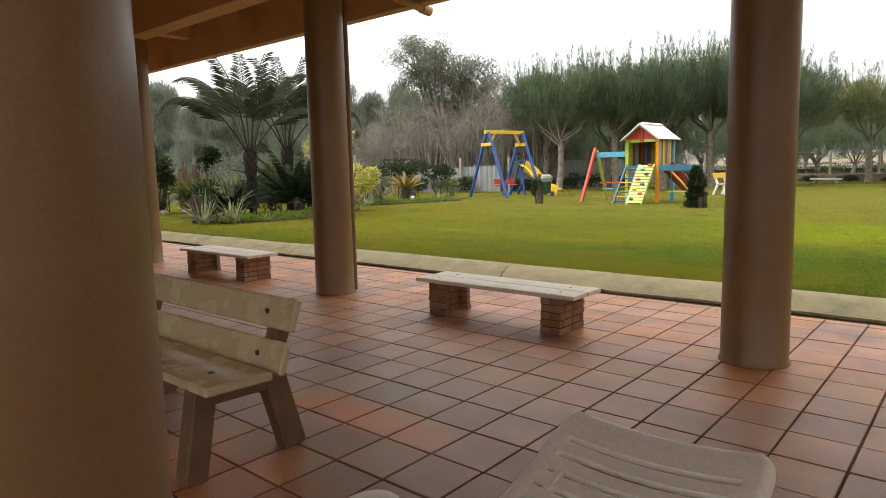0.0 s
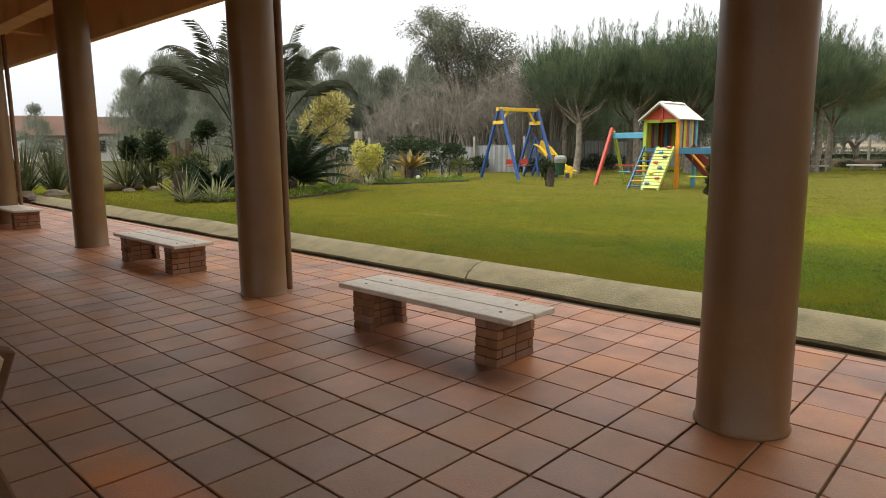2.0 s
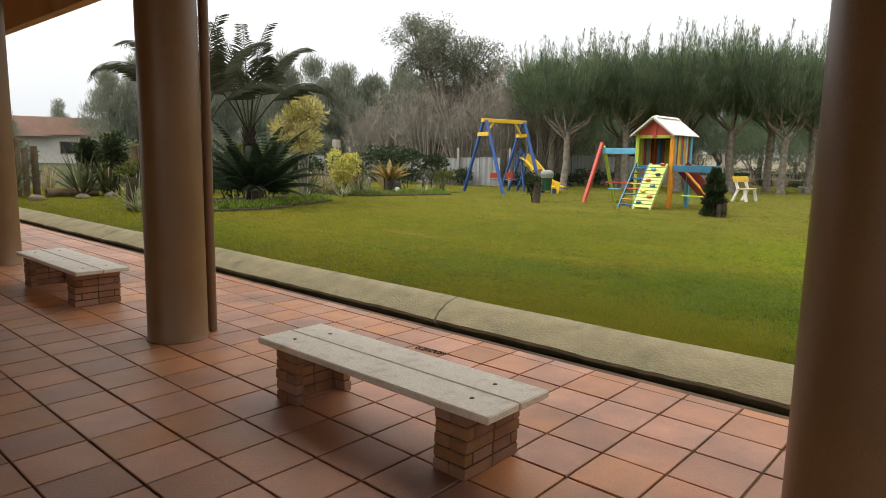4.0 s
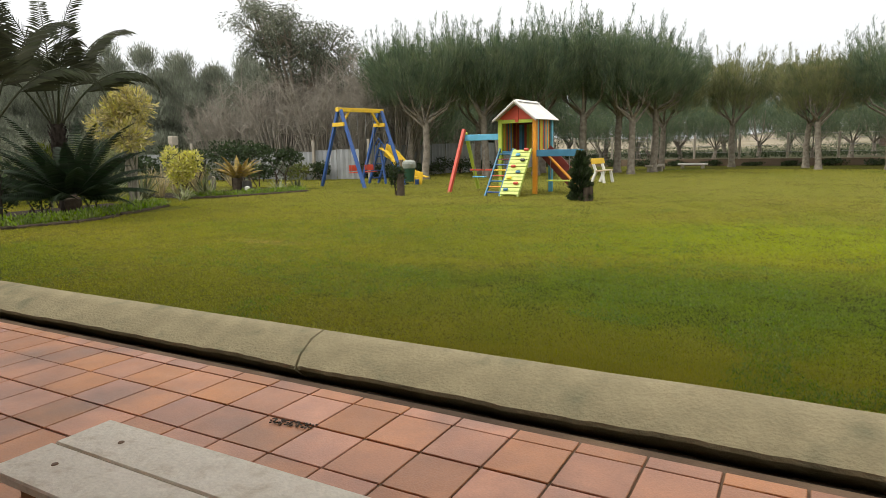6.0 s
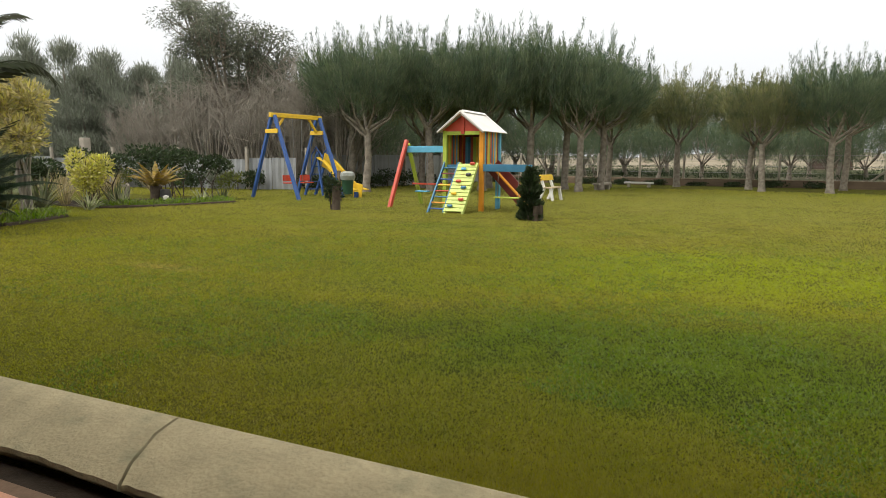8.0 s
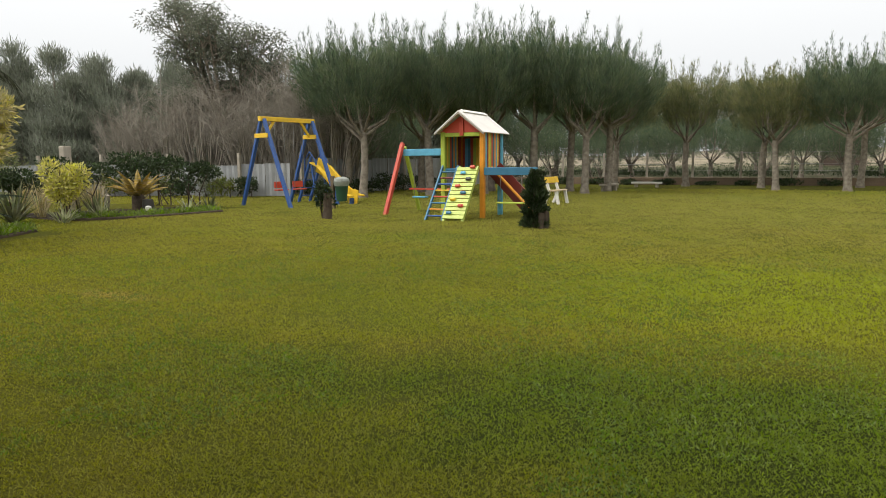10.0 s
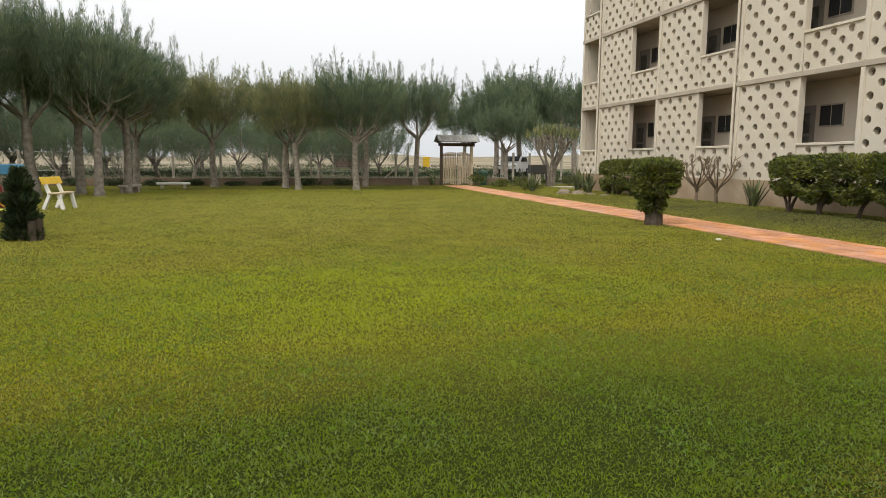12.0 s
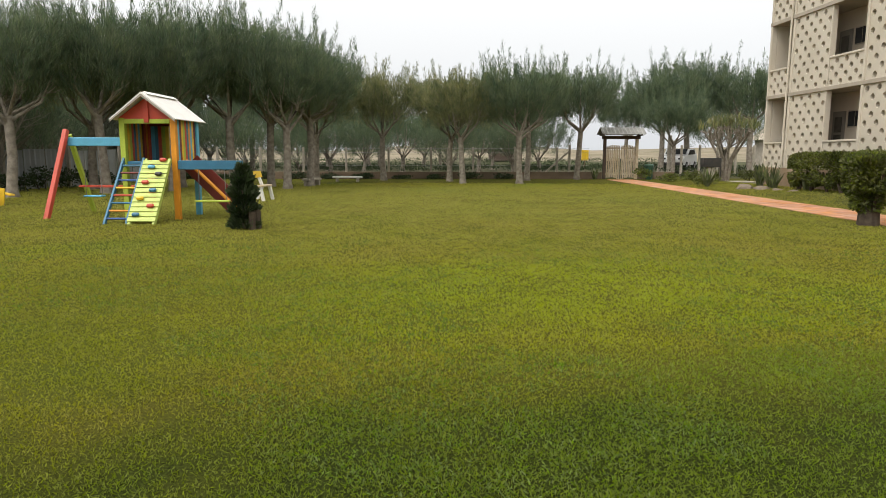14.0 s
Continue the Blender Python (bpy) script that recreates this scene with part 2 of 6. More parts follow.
FACADE = mat("cream_facade", (0.565, 0.515, 0.425), (0.51, 0.46, 0.375), 0.8, 0.85, 0.1, 40, stain=(0.51, 0.46, 0.365), stain_scale=0.6)
SLAB = mat("grey_slab_edge", (0.42, 0.37, 0.30), (0.34, 0.3, 0.24), 1.2, 0.9, 0.2)
INNER = mat("balcony_wall_paint", (0.62, 0.55, 0.46), (0.56, 0.49, 0.4), 1, 0.85, 0.1)
PLINTH = mat("stained_plinth", (0.40, 0.32, 0.23), (0.28, 0.2, 0.13), 1.0, 0.9, 0.2, 30, stain=(0.25, 0.17, 0.1), stain_scale=0.8)
FENCE = mat("grey_fibre_sheet", (0.3, 0.31, 0.31), (0.23, 0.24, 0.24), 1.5, 0.8, 0.1)
RENDERW = mat("rough_garden_wall", (0.21, 0.155, 0.11), (0.14, 0.105, 0.075), 1.2, 0.95, 0.3)
POST = mat("concrete_post", (0.4, 0.36, 0.3), (0.3, 0.27, 0.22), 4, 0.9, 0.2)
GATEW = mat("bleached_gate_wood", (0.5, 0.41, 0.29), (0.4, 0.31, 0.2), 6, 0.8, 0.2, 40, vary=0.15)
DWOOD = mat("dark_beam_wood", (0.06, 0.04, 0.03), (0.09, 0.06, 0.04), 5, 0.8, 0.2)
FIBRO = mat("grey_corrugated_roof", (0.33, 0.33, 0.31), (0.22, 0.22, 0.2), 2, 0.9, 0.2)
PATH_T = mat("orange_path_tile", (0.5, 0.225, 0.095), (0.4, 0.17, 0.075), 2, 0.7, 0.15, 60, vary=0.18, stain=(0.45, 0.27, 0.17), stain_scale=0.7, place=True)
ROOFT = mat("red_roof_tile", (0.45, 0.29, 0.23), (0.39, 0.25, 0.2), 1, 0.8, 0.2)
BINGREEN = mat("green_plastic", (0.02, 0.075, 0.04), (0.015, 0.05, 0.03), 3, 0.45, 0.03)
BAG = mat("pale_bin_bag", (0.3, 0.32, 0.29), (0.22, 0.24, 0.21), 8, 0.35, 0.2)
CARP = mat("white_car_paint", (0.75, 0.75, 0.75), (0.72, 0.72, 0.72), 1, 0.2, 0.0)
RUBBER = mat("black_rubber", (0.02, 0.02, 0.02), (0.03, 0.03, 0.03), 5, 0.8, 0.05)
BLACKM = mat("black_metal", (0.03, 0.03, 0.03), (0.05, 0.045, 0.04), 5, 0.5, 0.05)
STONE = mat("garden_stone", (0.25, 0.2, 0.15), (0.16, 0.13, 0.1), 5, 0.9, 0.4)
GRASS.node_tree.nodes["Principled BSDF"].inputs["Specular IOR Level"].default_value = 0.05
PANEG = mat("curtained_pane", (0.16, 0.155, 0.14), (0.08, 0.08, 0.075), 3, 0.12, 0.0)
DOORP = mat("grey_door_paint", (0.25, 0.23, 0.2), (0.2, 0.185, 0.16), 3, 0.6, 0.05)
GLASS = bpy.data.materials.new("dark_glass")
GLASS.use_nodes = True
GLASS.node_tree.nodes["Principled BSDF"].inputs["Base Color"].default_value = (0.03, 0.032, 0.035, 1)
GLASS.node_tree.nodes["Principled BSDF"].inputs["Roughness"].default_value = 0.08


# ---- geometry
class Geo:
    """Gathers vertices and faces of one mesh."""
    def __init__(self):
        self.v, self.f = [], []

    def add(self, verts, faces):
        n = len(self.v)
        self.v += [tuple(p) for p in verts]
        self.f += [tuple(i + n for i in q) for q in faces]
        return self

    def weld(self):
        """Joins vertices that lie in one place."""
        at, to, vs = {}, [], []
        for p in self.v:
            k = tuple(round(c, 4) for c in p)
            if k not in at:
                at[k] = len(vs)
                vs.append(p)
            to.append(at[k])
        self.v, self.f = vs, [tuple(to[i] for i in q) for q in self.f]
        return self

    def box(self, cx, cy, cz, sx, sy, sz, ch=0.0, m=None):
        """A box about its centre with chamfered edges, turned by the matrix m first."""
        h = (sx / 2, sy / 2, sz / 2)
        c = min(ch, *(k * 0.9 for k in h))
        vs, fs = [], []
        if c <= 0:
            vs = [(x * h[0], y * h[1], z * h[2]) for x in (-1, 1) for y in (-1, 1) for z in (-1, 1)]
            fs = [(0, 1, 3, 2), (4, 6, 7, 5), (0, 4, 5, 1), (2, 3, 7, 6), (0, 2, 6, 4), (1, 5, 7, 3)]
        else:
            at = {}
            for x in (-1, 1):
                for y in (-1, 1):
                    for z in (-1, 1):
                        for ax in range(3):
                            p = [s * k - s * c for s, k in zip((x, y, z), h)]
                            p[ax] += (x, y, z)[ax] * c
                            at[(x, y, z, ax)] = len(vs)
                            vs.append(tuple(p))
            for ax in range(3):
                o1, o2 = (ax + 1) % 3, (ax + 2) % 3
                for s in (-1, 1):
                    q = []
                    for a, b in ((-1, -1), (1, -1), (1, 1), (-1, 1)):
                        k = [0, 0, 0]
                        k[ax], k[o1], k[o2] = s, a, b
                        q.append(at[(*k, ax)])
                    fs.append(tuple(q if s > 0 else q[::-1]))
                for a in (-1, 1):
                    for b in (-1, 1):
                        q = []
                        for s, w in ((-1, o1), (1, o1), (1, o2), (-1, o2)):
                            k = [0, 0, 0]
                            k[ax], k[o1], k[o2] = s, a, b
                            q.append(at[(*k, w)])
                        fs.append(tuple(q if a * b < 0 else q[::-1]))
            for x in (-1, 1):
                for y in (-1, 1):
                    for z in (-1, 1):
                        q = [at[(x, y, z, i)] for i in range(3)]
                        fs.append(tuple(q if x * y * z > 0 else q[::-1]))
        t = Matrix.Translation((cx, cy, cz)) @ (m or Matrix())
        return self.add([t @ Vector(p) for p in vs], fs)

    def span(self, x0, x1, y0, y1, z0, z1, ch=0.0):
        return self.box((x0 + x1) / 2, (y0 + y1) / 2, (z0 + z1) / 2, x1 - x0, y1 - y0, z1 - z0, ch)

    def bar(self, p, q, w, d, ch=0.004, up=(0, 0, 1)):
        """A squared bar from p to q, w wide across and d deep."""
        p, q = Vector(p), Vector(q)
        z = (q - p).normalized()
        u = Vector(up)
        if abs(z.dot(u)) > 0.98:
            u = Vector((0, 1, 0))
        x = u.cross(z).normalized()
        y = z.cross(x)
        m = Matrix((x, y, z)).transposed().to_4x4()
        c = (p + q) / 2
        return self.box(c.x, c.y, c.z, w, d, (q - p).length, ch, m)

    def tube(self, pts, radii, n=8, cap=True):
        """A round, tapering tube along points."""
        pts = [Vector(p) for p in pts]
        vs, fs = [], []
        for i, p in enumerate(pts):
            d = (pts[min(i + 1, len(pts) - 1)] - pts[max(i - 1, 0)]).normalized()
            a = d.cross(Vector((0.31, 0.95, 0.05)) if abs(d.z) > 0.8 else Vector((0, 0, 1))).normalized()
            b = d.cross(a)
            for k in range(n):
                w = 2 * math.pi * k / n
                vs.append(p + (a * math.cos(w) + b * math.sin(w)) * radii[i])
        for i in range(len(pts) - 1):
            for k in range(n):
                j = (k + 1) % n
                fs.append((i * n + k, i * n + j, (i + 1) * n + j, (i + 1) * n + k))
        if cap:
            fs += [tuple(range(n))[::-1], tuple((len(pts) - 1) * n + k for k in range(n))]
        return self.add(vs, fs)

    def lathe(self, profile, n=24):
        """A turned body about z from (radius, height) pairs."""
        vs = [(r * math.cos(2 * math.pi * k / n), r * math.sin(2 * math.pi * k / n), z) for r, z in profile for k in range(n)]
        fs = [(i * n + k, i * n + (k + 1) % n, (i + 1) * n + (k + 1) % n, (i + 1) * n + k) for i in range(len(profile) - 1) for k in range(n)]
        fs += [tuple(range(n))[::-1], tuple((len(profile) - 1) * n + k for k in range(n))]
        return self.add(vs, fs)

    def prism(self, outline, y0, y1):
        """An outline in x and z drawn out along y."""
        n = len(outline)
        vs = [(x, y0, z) for x, z in outline] + [(x, y1, z) for x, z in outline]
        fs = [tuple(range(n)), tuple(range(n, 2 * n))[::-1]] + [(i, i + n, (i + 1) % n + n, (i + 1) % n) for i in range(n)]
        return self.add(vs, fs)


def data(name, geo, material, smooth=False):
    me = bpy.data.meshes.new(name)
    me.from_pydata(geo.v, [], geo.f)
    me.materials.append(material)
    if smooth:
        me.polygons.foreach_set("use_smooth", [True] * len(me.polygons))
        me.set_sharp_from_angle(angle=radians(40))
    me.update()
    return me


def part(name, geo, material, parent, label="", smooth=False):
    ob = new(name, data(name, geo, material, smooth) if isinstance(geo, Geo) else geo)
    ob.parent = parent
    return tagged(ob, label)


def thing(name, label, category, m=None, group="", geo=None, material=None, kind="", smooth=False):
    ob = new(name, data(name, geo, material, smooth) if isinstance(geo, Geo) else geo)
    if m is not None:
        ob.matrix_basis = m
    return tagged(ob, label, category, group, kind)


def quads(name, v, material):
    """A mesh of loose quads from an array (n, 4, 3)."""
    n = len(v)
    me = bpy.data.meshes.new(name)
    me.vertices.add(4 * n)
    me.vertices.foreach_set("co", np.ascontiguousarray(v, dtype=np.float32).ravel())
    me.loops.add(4 * n)
    me.loops.foreach_set("vertex_index", np.arange(4 * n, dtype=np.int32))
    me.polygons.add(n)
    me.polygons.foreach_set("loop_start", np.arange(0, 4 * n, 4, dtype=np.int32))
    me.polygons.foreach_set("loop_total", np.full(n, 4, dtype=np.int32))
    me.materials.append(material)
    me.update()
    me.validate()
    return me


def tris(name, v, material):
    """A mesh of loose triangles from an array (n, 3, 3)."""
    n = len(v)
    me = bpy.data.meshes.new(name)
    me.vertices.add(3 * n)
    me.vertices.foreach_set("co", np.ascontiguousarray(v, dtype=np.float32).ravel())
    me.loops.add(3 * n)
    me.loops.foreach_set("vertex_index", np.arange(3 * n, dtype=np.int32))
    me.polygons.add(n)
    me.polygons.foreach_set("loop_start", np.arange(0, 3 * n, 3, dtype=np.int32))
    me.polygons.foreach_set("loop_total", np.full(n, 3, dtype=np.int32))
    me.materials.append(material)
    me.update()
    me.validate()
    return me


RNG = np.random.default_rng(7)


def unit(n):
    d = RNG.normal(size=(n, 3))
    return d / np.linalg.norm(d, axis=1)[:, None]


def needles(p, d, length, width):
    """Slender triangles from base points p along directions d."""
    q = leaves(p, d, length, width)
    return np.stack([q[:, 1], q[:, 2], (q[:, 0] + q[:, 3]) / 2], axis=1)


def leaves(p, d, length, width, droop=0.0):
    """Kite-shaped leaves from base points p along directions d, as an array of quads."""
    n = len(p)
    d = d / np.linalg.norm(d, axis=1)[:, None]
    s = np.cross(d, unit(n))
    s /= np.linalg.norm(s, axis=1)[:, None] + 1e-9
    ln = (length * RNG.uniform(0.7, 1.3, n))[:, None]
    wd = (width * RNG.uniform(0.7, 1.3, n))[:, None]
    mid = p + d * ln * 0.45
    tip = p + d * ln
    tip[:, 2] -= (droop * ln)[:, 0]
    return np.stack([p, mid + s * wd / 2, tip, mid - s * wd / 2], axis=1)


# ---- ground, lawn and patio
LAWN = 0.08
KY0, KY1 = 6.84, 7.30
g = Geo()
gx = [-600, -200, -120, -80, -55, -40, -26, -10, 4, 16, 30, 50, 80, 120, 200, 600]
gy = [KY1 - 0.02, 12, 20, 30, 44, 60, 75, 90, 110, 150, 220, 300, 900]
def ground_z(x, y):
    far = max(0.0, y - 46) + max(0.0, -26 - x)
    return LAWN + (0.3 if far > 0 else 0) + min(5.0, 0.03 * max(0.0, y - 62)) * (0.65 + 0.35 * math.sin(x * 0.05 + 1))
nx = len(gx)
g.add([(x, y, ground_z(x, y)) for y in gy for x in gx], [(j * nx + i, j * nx + i + 1, (j + 1) * nx + i + 1, (j + 1) * nx + i) for j in range(len(gy) - 1) for i in range(nx - 1)])
g.add([(-600, -300, -0.15), (600, -300, -0.15), (600, KY1 - 0.02, -0.15), (-600, KY1 - 0.02, -0.15)], [(0, 1, 2, 3)])
ground = thing("ground", "mown lawn running out into dry field and low pale dunes", "ground", geo=g, material=GRASS, kind="structure")
ground.data.materials.append(FIELD)
ground.data.materials.append(DUNE)
for poly in ground.data.polygons:
    c = poly.center
    if c.y > 44 or c.x < -26:
        poly.material_index = 2 if c.y > 82 else 1

X0, X1, TY = -23.0, 9.0, 6.585
g = Geo()
g.span(X0, X1, -4.0, TY + 0.07, -0.14, -0.006)
floor = thing("floor", "patio floor of worn terracotta tiles with dark joints", "floor", geo=g, material=MORTAR, kind="structure")
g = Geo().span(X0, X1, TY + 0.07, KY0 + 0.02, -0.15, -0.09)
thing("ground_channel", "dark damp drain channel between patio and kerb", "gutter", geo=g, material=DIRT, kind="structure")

# sloping concrete kerb in cast lengths, with a ragged lip
JOINTS = [X0, -17.2, -11.6, -8.6, -4.30, 0.7, 5.2, X1]
for a, b in zip(JOINTS, JOINTS[1:]):
    n = max(6, int((b - a) / 0.05))
    g = Geo()
    rows = []
    for i in range(n + 1):
        x = a + 0.009 + (b - a - 0.018) * i / n
        lip = KY0 + 0.026 * noise.noise((x * 1.7, 0.3, 0)) + 0.02 * noise.noise((x * 8, 2.3, 0))
        sk = 0.06 if i in (0, n) else (0.03 if i in (1, n - 1) else 0)
        rise = 0.012 * noise.noise((x * 0.9, 5, 0))
        rows.append([(x + sk, lip + 0.13, -0.14), (x + sk, lip + 0.004, -0.028 + rise), (x + sk, lip + 0.008, -0.004 + rise), (x, lip + 0.12, 0.035 + rise), (x - sk, KY0 + 0.30, 0.085 + rise), (x - sk, KY1 - 0.03, 0.112 + rise), (x - sk, KY1, 0.10), (x - sk, KY1, -0.14)])
    m = len(rows[0])
    g.add([p for r in rows for p in r], [(i * m + k, i * m + k + 1, (i + 1) * m + k + 1, (i + 1) * m + k) for i in range(n) for k in range(m - 1)] + [tuple(range(m))[::-1], tuple(n * m + k for k in range(m))])
    thing("kerb", "sloping cast concrete kerb, mossy and cracked at the joint", "kerb", geo=g, material=KERB, group="kerb lengths", kind="structure", smooth=True)


# ---- house: wall behind, columns, beams, ceiling
thing("wall_house", "plain painted house wall behind the patio", "wall", geo=Geo().span(X0 - 0.3, -3.4, -4.3, -4.0, -0.14, 3.9), material=WALLP, kind="structure")
g = Geo().span(X0 - 0.4, X1 + 0.3, -4.0, 6.1, 3.80, 3.95)
thing("ceiling", "ochre painted concrete ceiling over the patio", "ceiling", geo=g, material=CEIL, kind="structure")
COLX = [-18.6, -14.1, -9.70, -5.22, -0.87, 3.58, 8.1]
for y in (0.79, 5.05):
    thing("trim_beam", "ochre painted roof beam along the columns", "beam", geo=Geo().span(X0 - 0.4, X1, y - 0.14, y + 0.14, 3.36, 3.81, 0.006), material=CEIL, kind="structure")
for x in COLX:
    for y0, y1 in ((0.93, 4.91), (5.19, 5.98), (-4.0, 0.65)):
        thing("trim_beam", "ochre painted cross beam under the ceiling", "beam", geo=Geo().span(x - 0.11, x + 0.11, y0, y1, 3.44 if y0 < 5 else 3.5, 3.81, 0.006), material=CEIL, kind="structure")
thing("trim_fascia", "ochre painted concrete eave edge", "eave", geo=Geo().span(X0 - 0.4, X1 + 0.3, 5.98, 6.12, 3.16, 3.96, 0.008), material=CEIL, kind="structure")
g = Geo()
g.lathe([(0.222, 0.0), (0.224, 0.012), (0.213, 0.03)] + [(0.212 - 0.0012 * k, 0.03 + 0.42 * k) for k in range(1, 8)] + [(0.203, 3.37)], 40)
col_mesh = data("column", g, COLUMN, True)
for x in COLX:
    for y in (0.79, 5.05):
        thing("column", "round brown painted concrete column on the tiled patio", "column", pose(x, y, 0), "patio columns", geo=col_mesh)
for x in (-14.1 + 0.01, -5.22 + 0.01):
    root = thing("downpipe", "thin brown rainwater pipe beside a column", "pipe", pose(x + 0.02, 5.05 + 0.258, 0), "rainwater pipes")
    part("pipe", Geo().tube([(0, 0, 0.0), (0, 0, 1.0), (0.004, 0.004, 2.2), (0, 0, 3.5)], [0.036] * 4, 14), PVC, root, smooth=True)
    for z in (1.45, 3.05):
        part("pipe_collar", Geo().tube([(0, 0, z), (0, 0, z + 0.08)], [0.043] * 2, 14), PVC, root, smooth=True)
root = thing("drain_spout", "cream plastic spout pipe poking out under the eave", "pipe", pose(-4.75, 6.02, 3.12))
part("pipe", Geo().tube([(0, -0.75, 0.11), (0, 0.0, 0.03), (0, 0.14, 0.015)], [0.045] * 3, 14), CEIL, root, smooth=True)
part("socket", Geo().tube([(0, 0.06, 0.024), (0, 0.2, 0.008)], [0.056] * 2, 14), CEIL, root, smooth=True)


# ---- patio furniture
def plank(L, w, t, ch=0.006):
    return Geo().box(0, 0, 0, L, w, t, ch)

brick_x = data("brick", Geo().box(0, 0, 0, 0.185, 0.054, 0.054, 0.005), BRICK)
brick_y = data("brick", Geo().box(0, 0, 0, 0.094, 0.195, 0.054, 0.005), BRICK)
brick_h = data("brick", Geo().box(0, 0, 0, 0.09, 0.054, 0.054, 0.005), BRICK)
brick_m = data("brick", Geo().box(0, 0, 0, 0.094, 0.134, 0.054, 0.005), BRICK)
def brick_bench(x, y):
    root = thing("brick_bench", "low bench of worn white planks on two brick piers", "bench", pose(x, y, 0), "patio benches")
    for k, yy in enumerate((-0.1135, 0.1135)):
        part("plank", plank(1.66, 0.222, 0.036).add([], []), WOODW, root).location = (0.004 * k, yy, 0.322)
    for kx in (-0.76, 0.76, -0.70, 0.72):
        part("screw_head", Geo().lathe([(0.012, 0), (0.010, 0.003)], 10), DARKLEG, root).location = (kx * 0.85, 0.11 if kx > -0.73 and kx < 0.75 else -0.1, 0.340)
    for s in (-1, 1):
        px = 0.60 * s
        core = Geo().box(px + s * 0.0495, 0, 0.151, 0.08, 0.37, 0.302)
        for yy in (-0.167, 0.167):
            core.box(px - s * 0.0395, yy, 0.151, 0.09, 0.042, 0.302)
        pier = part("pier", core, MORTAR, root)
        for c in range(5):
            z, j = 0.030 + c * 0.0605, 0.005 * math.sin(c * 5 + px * 9)
            if c % 2 == 0:
                for k in (-1, 1):
                    part("brick", brick_y, None, pier).location = (px + s * 0.0495 + j, 0.099 * k, z)
                    part("brick", brick_h, None, pier).location = (px - s * 0.0465 + j, 0.167 * k, z)
            else:
                for k in (-1, 1):
                    part("brick", brick_m, None, pier).location = (px + s * 0.0495 + j, 0.0695 * k, z)
                    part("brick", brick_x, None, pier).location = (px + s * 0.003 + j, 0.167 * k, z)
    return root
for x in (-2.94, -7.40, -13.4, -17.4):
    brick_bench(x, 5.04)

def park_bench(m):
    root = thing("park_bench", "garden bench with cream painted slats on brown legs", "bench", m)
    for x in (-0.64, 0.64):
        part("front_leg", Geo().bar((x, 0.25, 0), (x, 0.175, 0.41), 0.095, 0.11, 0.008), DARKLEG, root)
        part("back_leg", Geo().bar((x, -0.285, 0), (x, -0.165, 0.44), 0.09, 0.12, 0.008, (0, 1, 0)), DARKLEG, root)
        part("seat_rail", Geo().bar((x, 0.14, 0.375), (x, -0.13, 0.365), 0.085, 0.08, 0.006), DARKLEG, root)
        part("back_post", Geo().bar((x, -0.165, 0.38), (x, -0.295, 0.735), 0.085, 0.075, 0.006, (0, 1, 0)), DARKLEG, root)
    part("seat_board", plank(1.6, 0.335, 0.042, 0.009), CREAM, root).matrix_basis = pose(0, 0.075, 0.432, 2)
    for k in range(2):
        part("back_board", plank(1.6, 0.036, 0.152, 0.008), CREAM, root).matrix_basis = pose(0, -0.162 - 0.07 * k, 0.485 + 0.192 * k, 19)
        for x in (-0.6, 0.6):
            part("bolt_head", Geo().tube([(0, -0.01, 0), (0, 0.008, 0)], [0.013, 0.013], 10), BLACKM, root).location = (x, -0.146 - 0.07 * k, 0.49 + 0.192 * k)
    for x in (-0.6, 0.6):
        part("bolt_head", Geo().lathe([(0.014, 0), (0.013, 0.006)], 10), BLACKM, root).location = (x, 0.1, 0.453)
    return root
park_bench(pose(-2.93, 2.02, 0, 0, 0, 180))


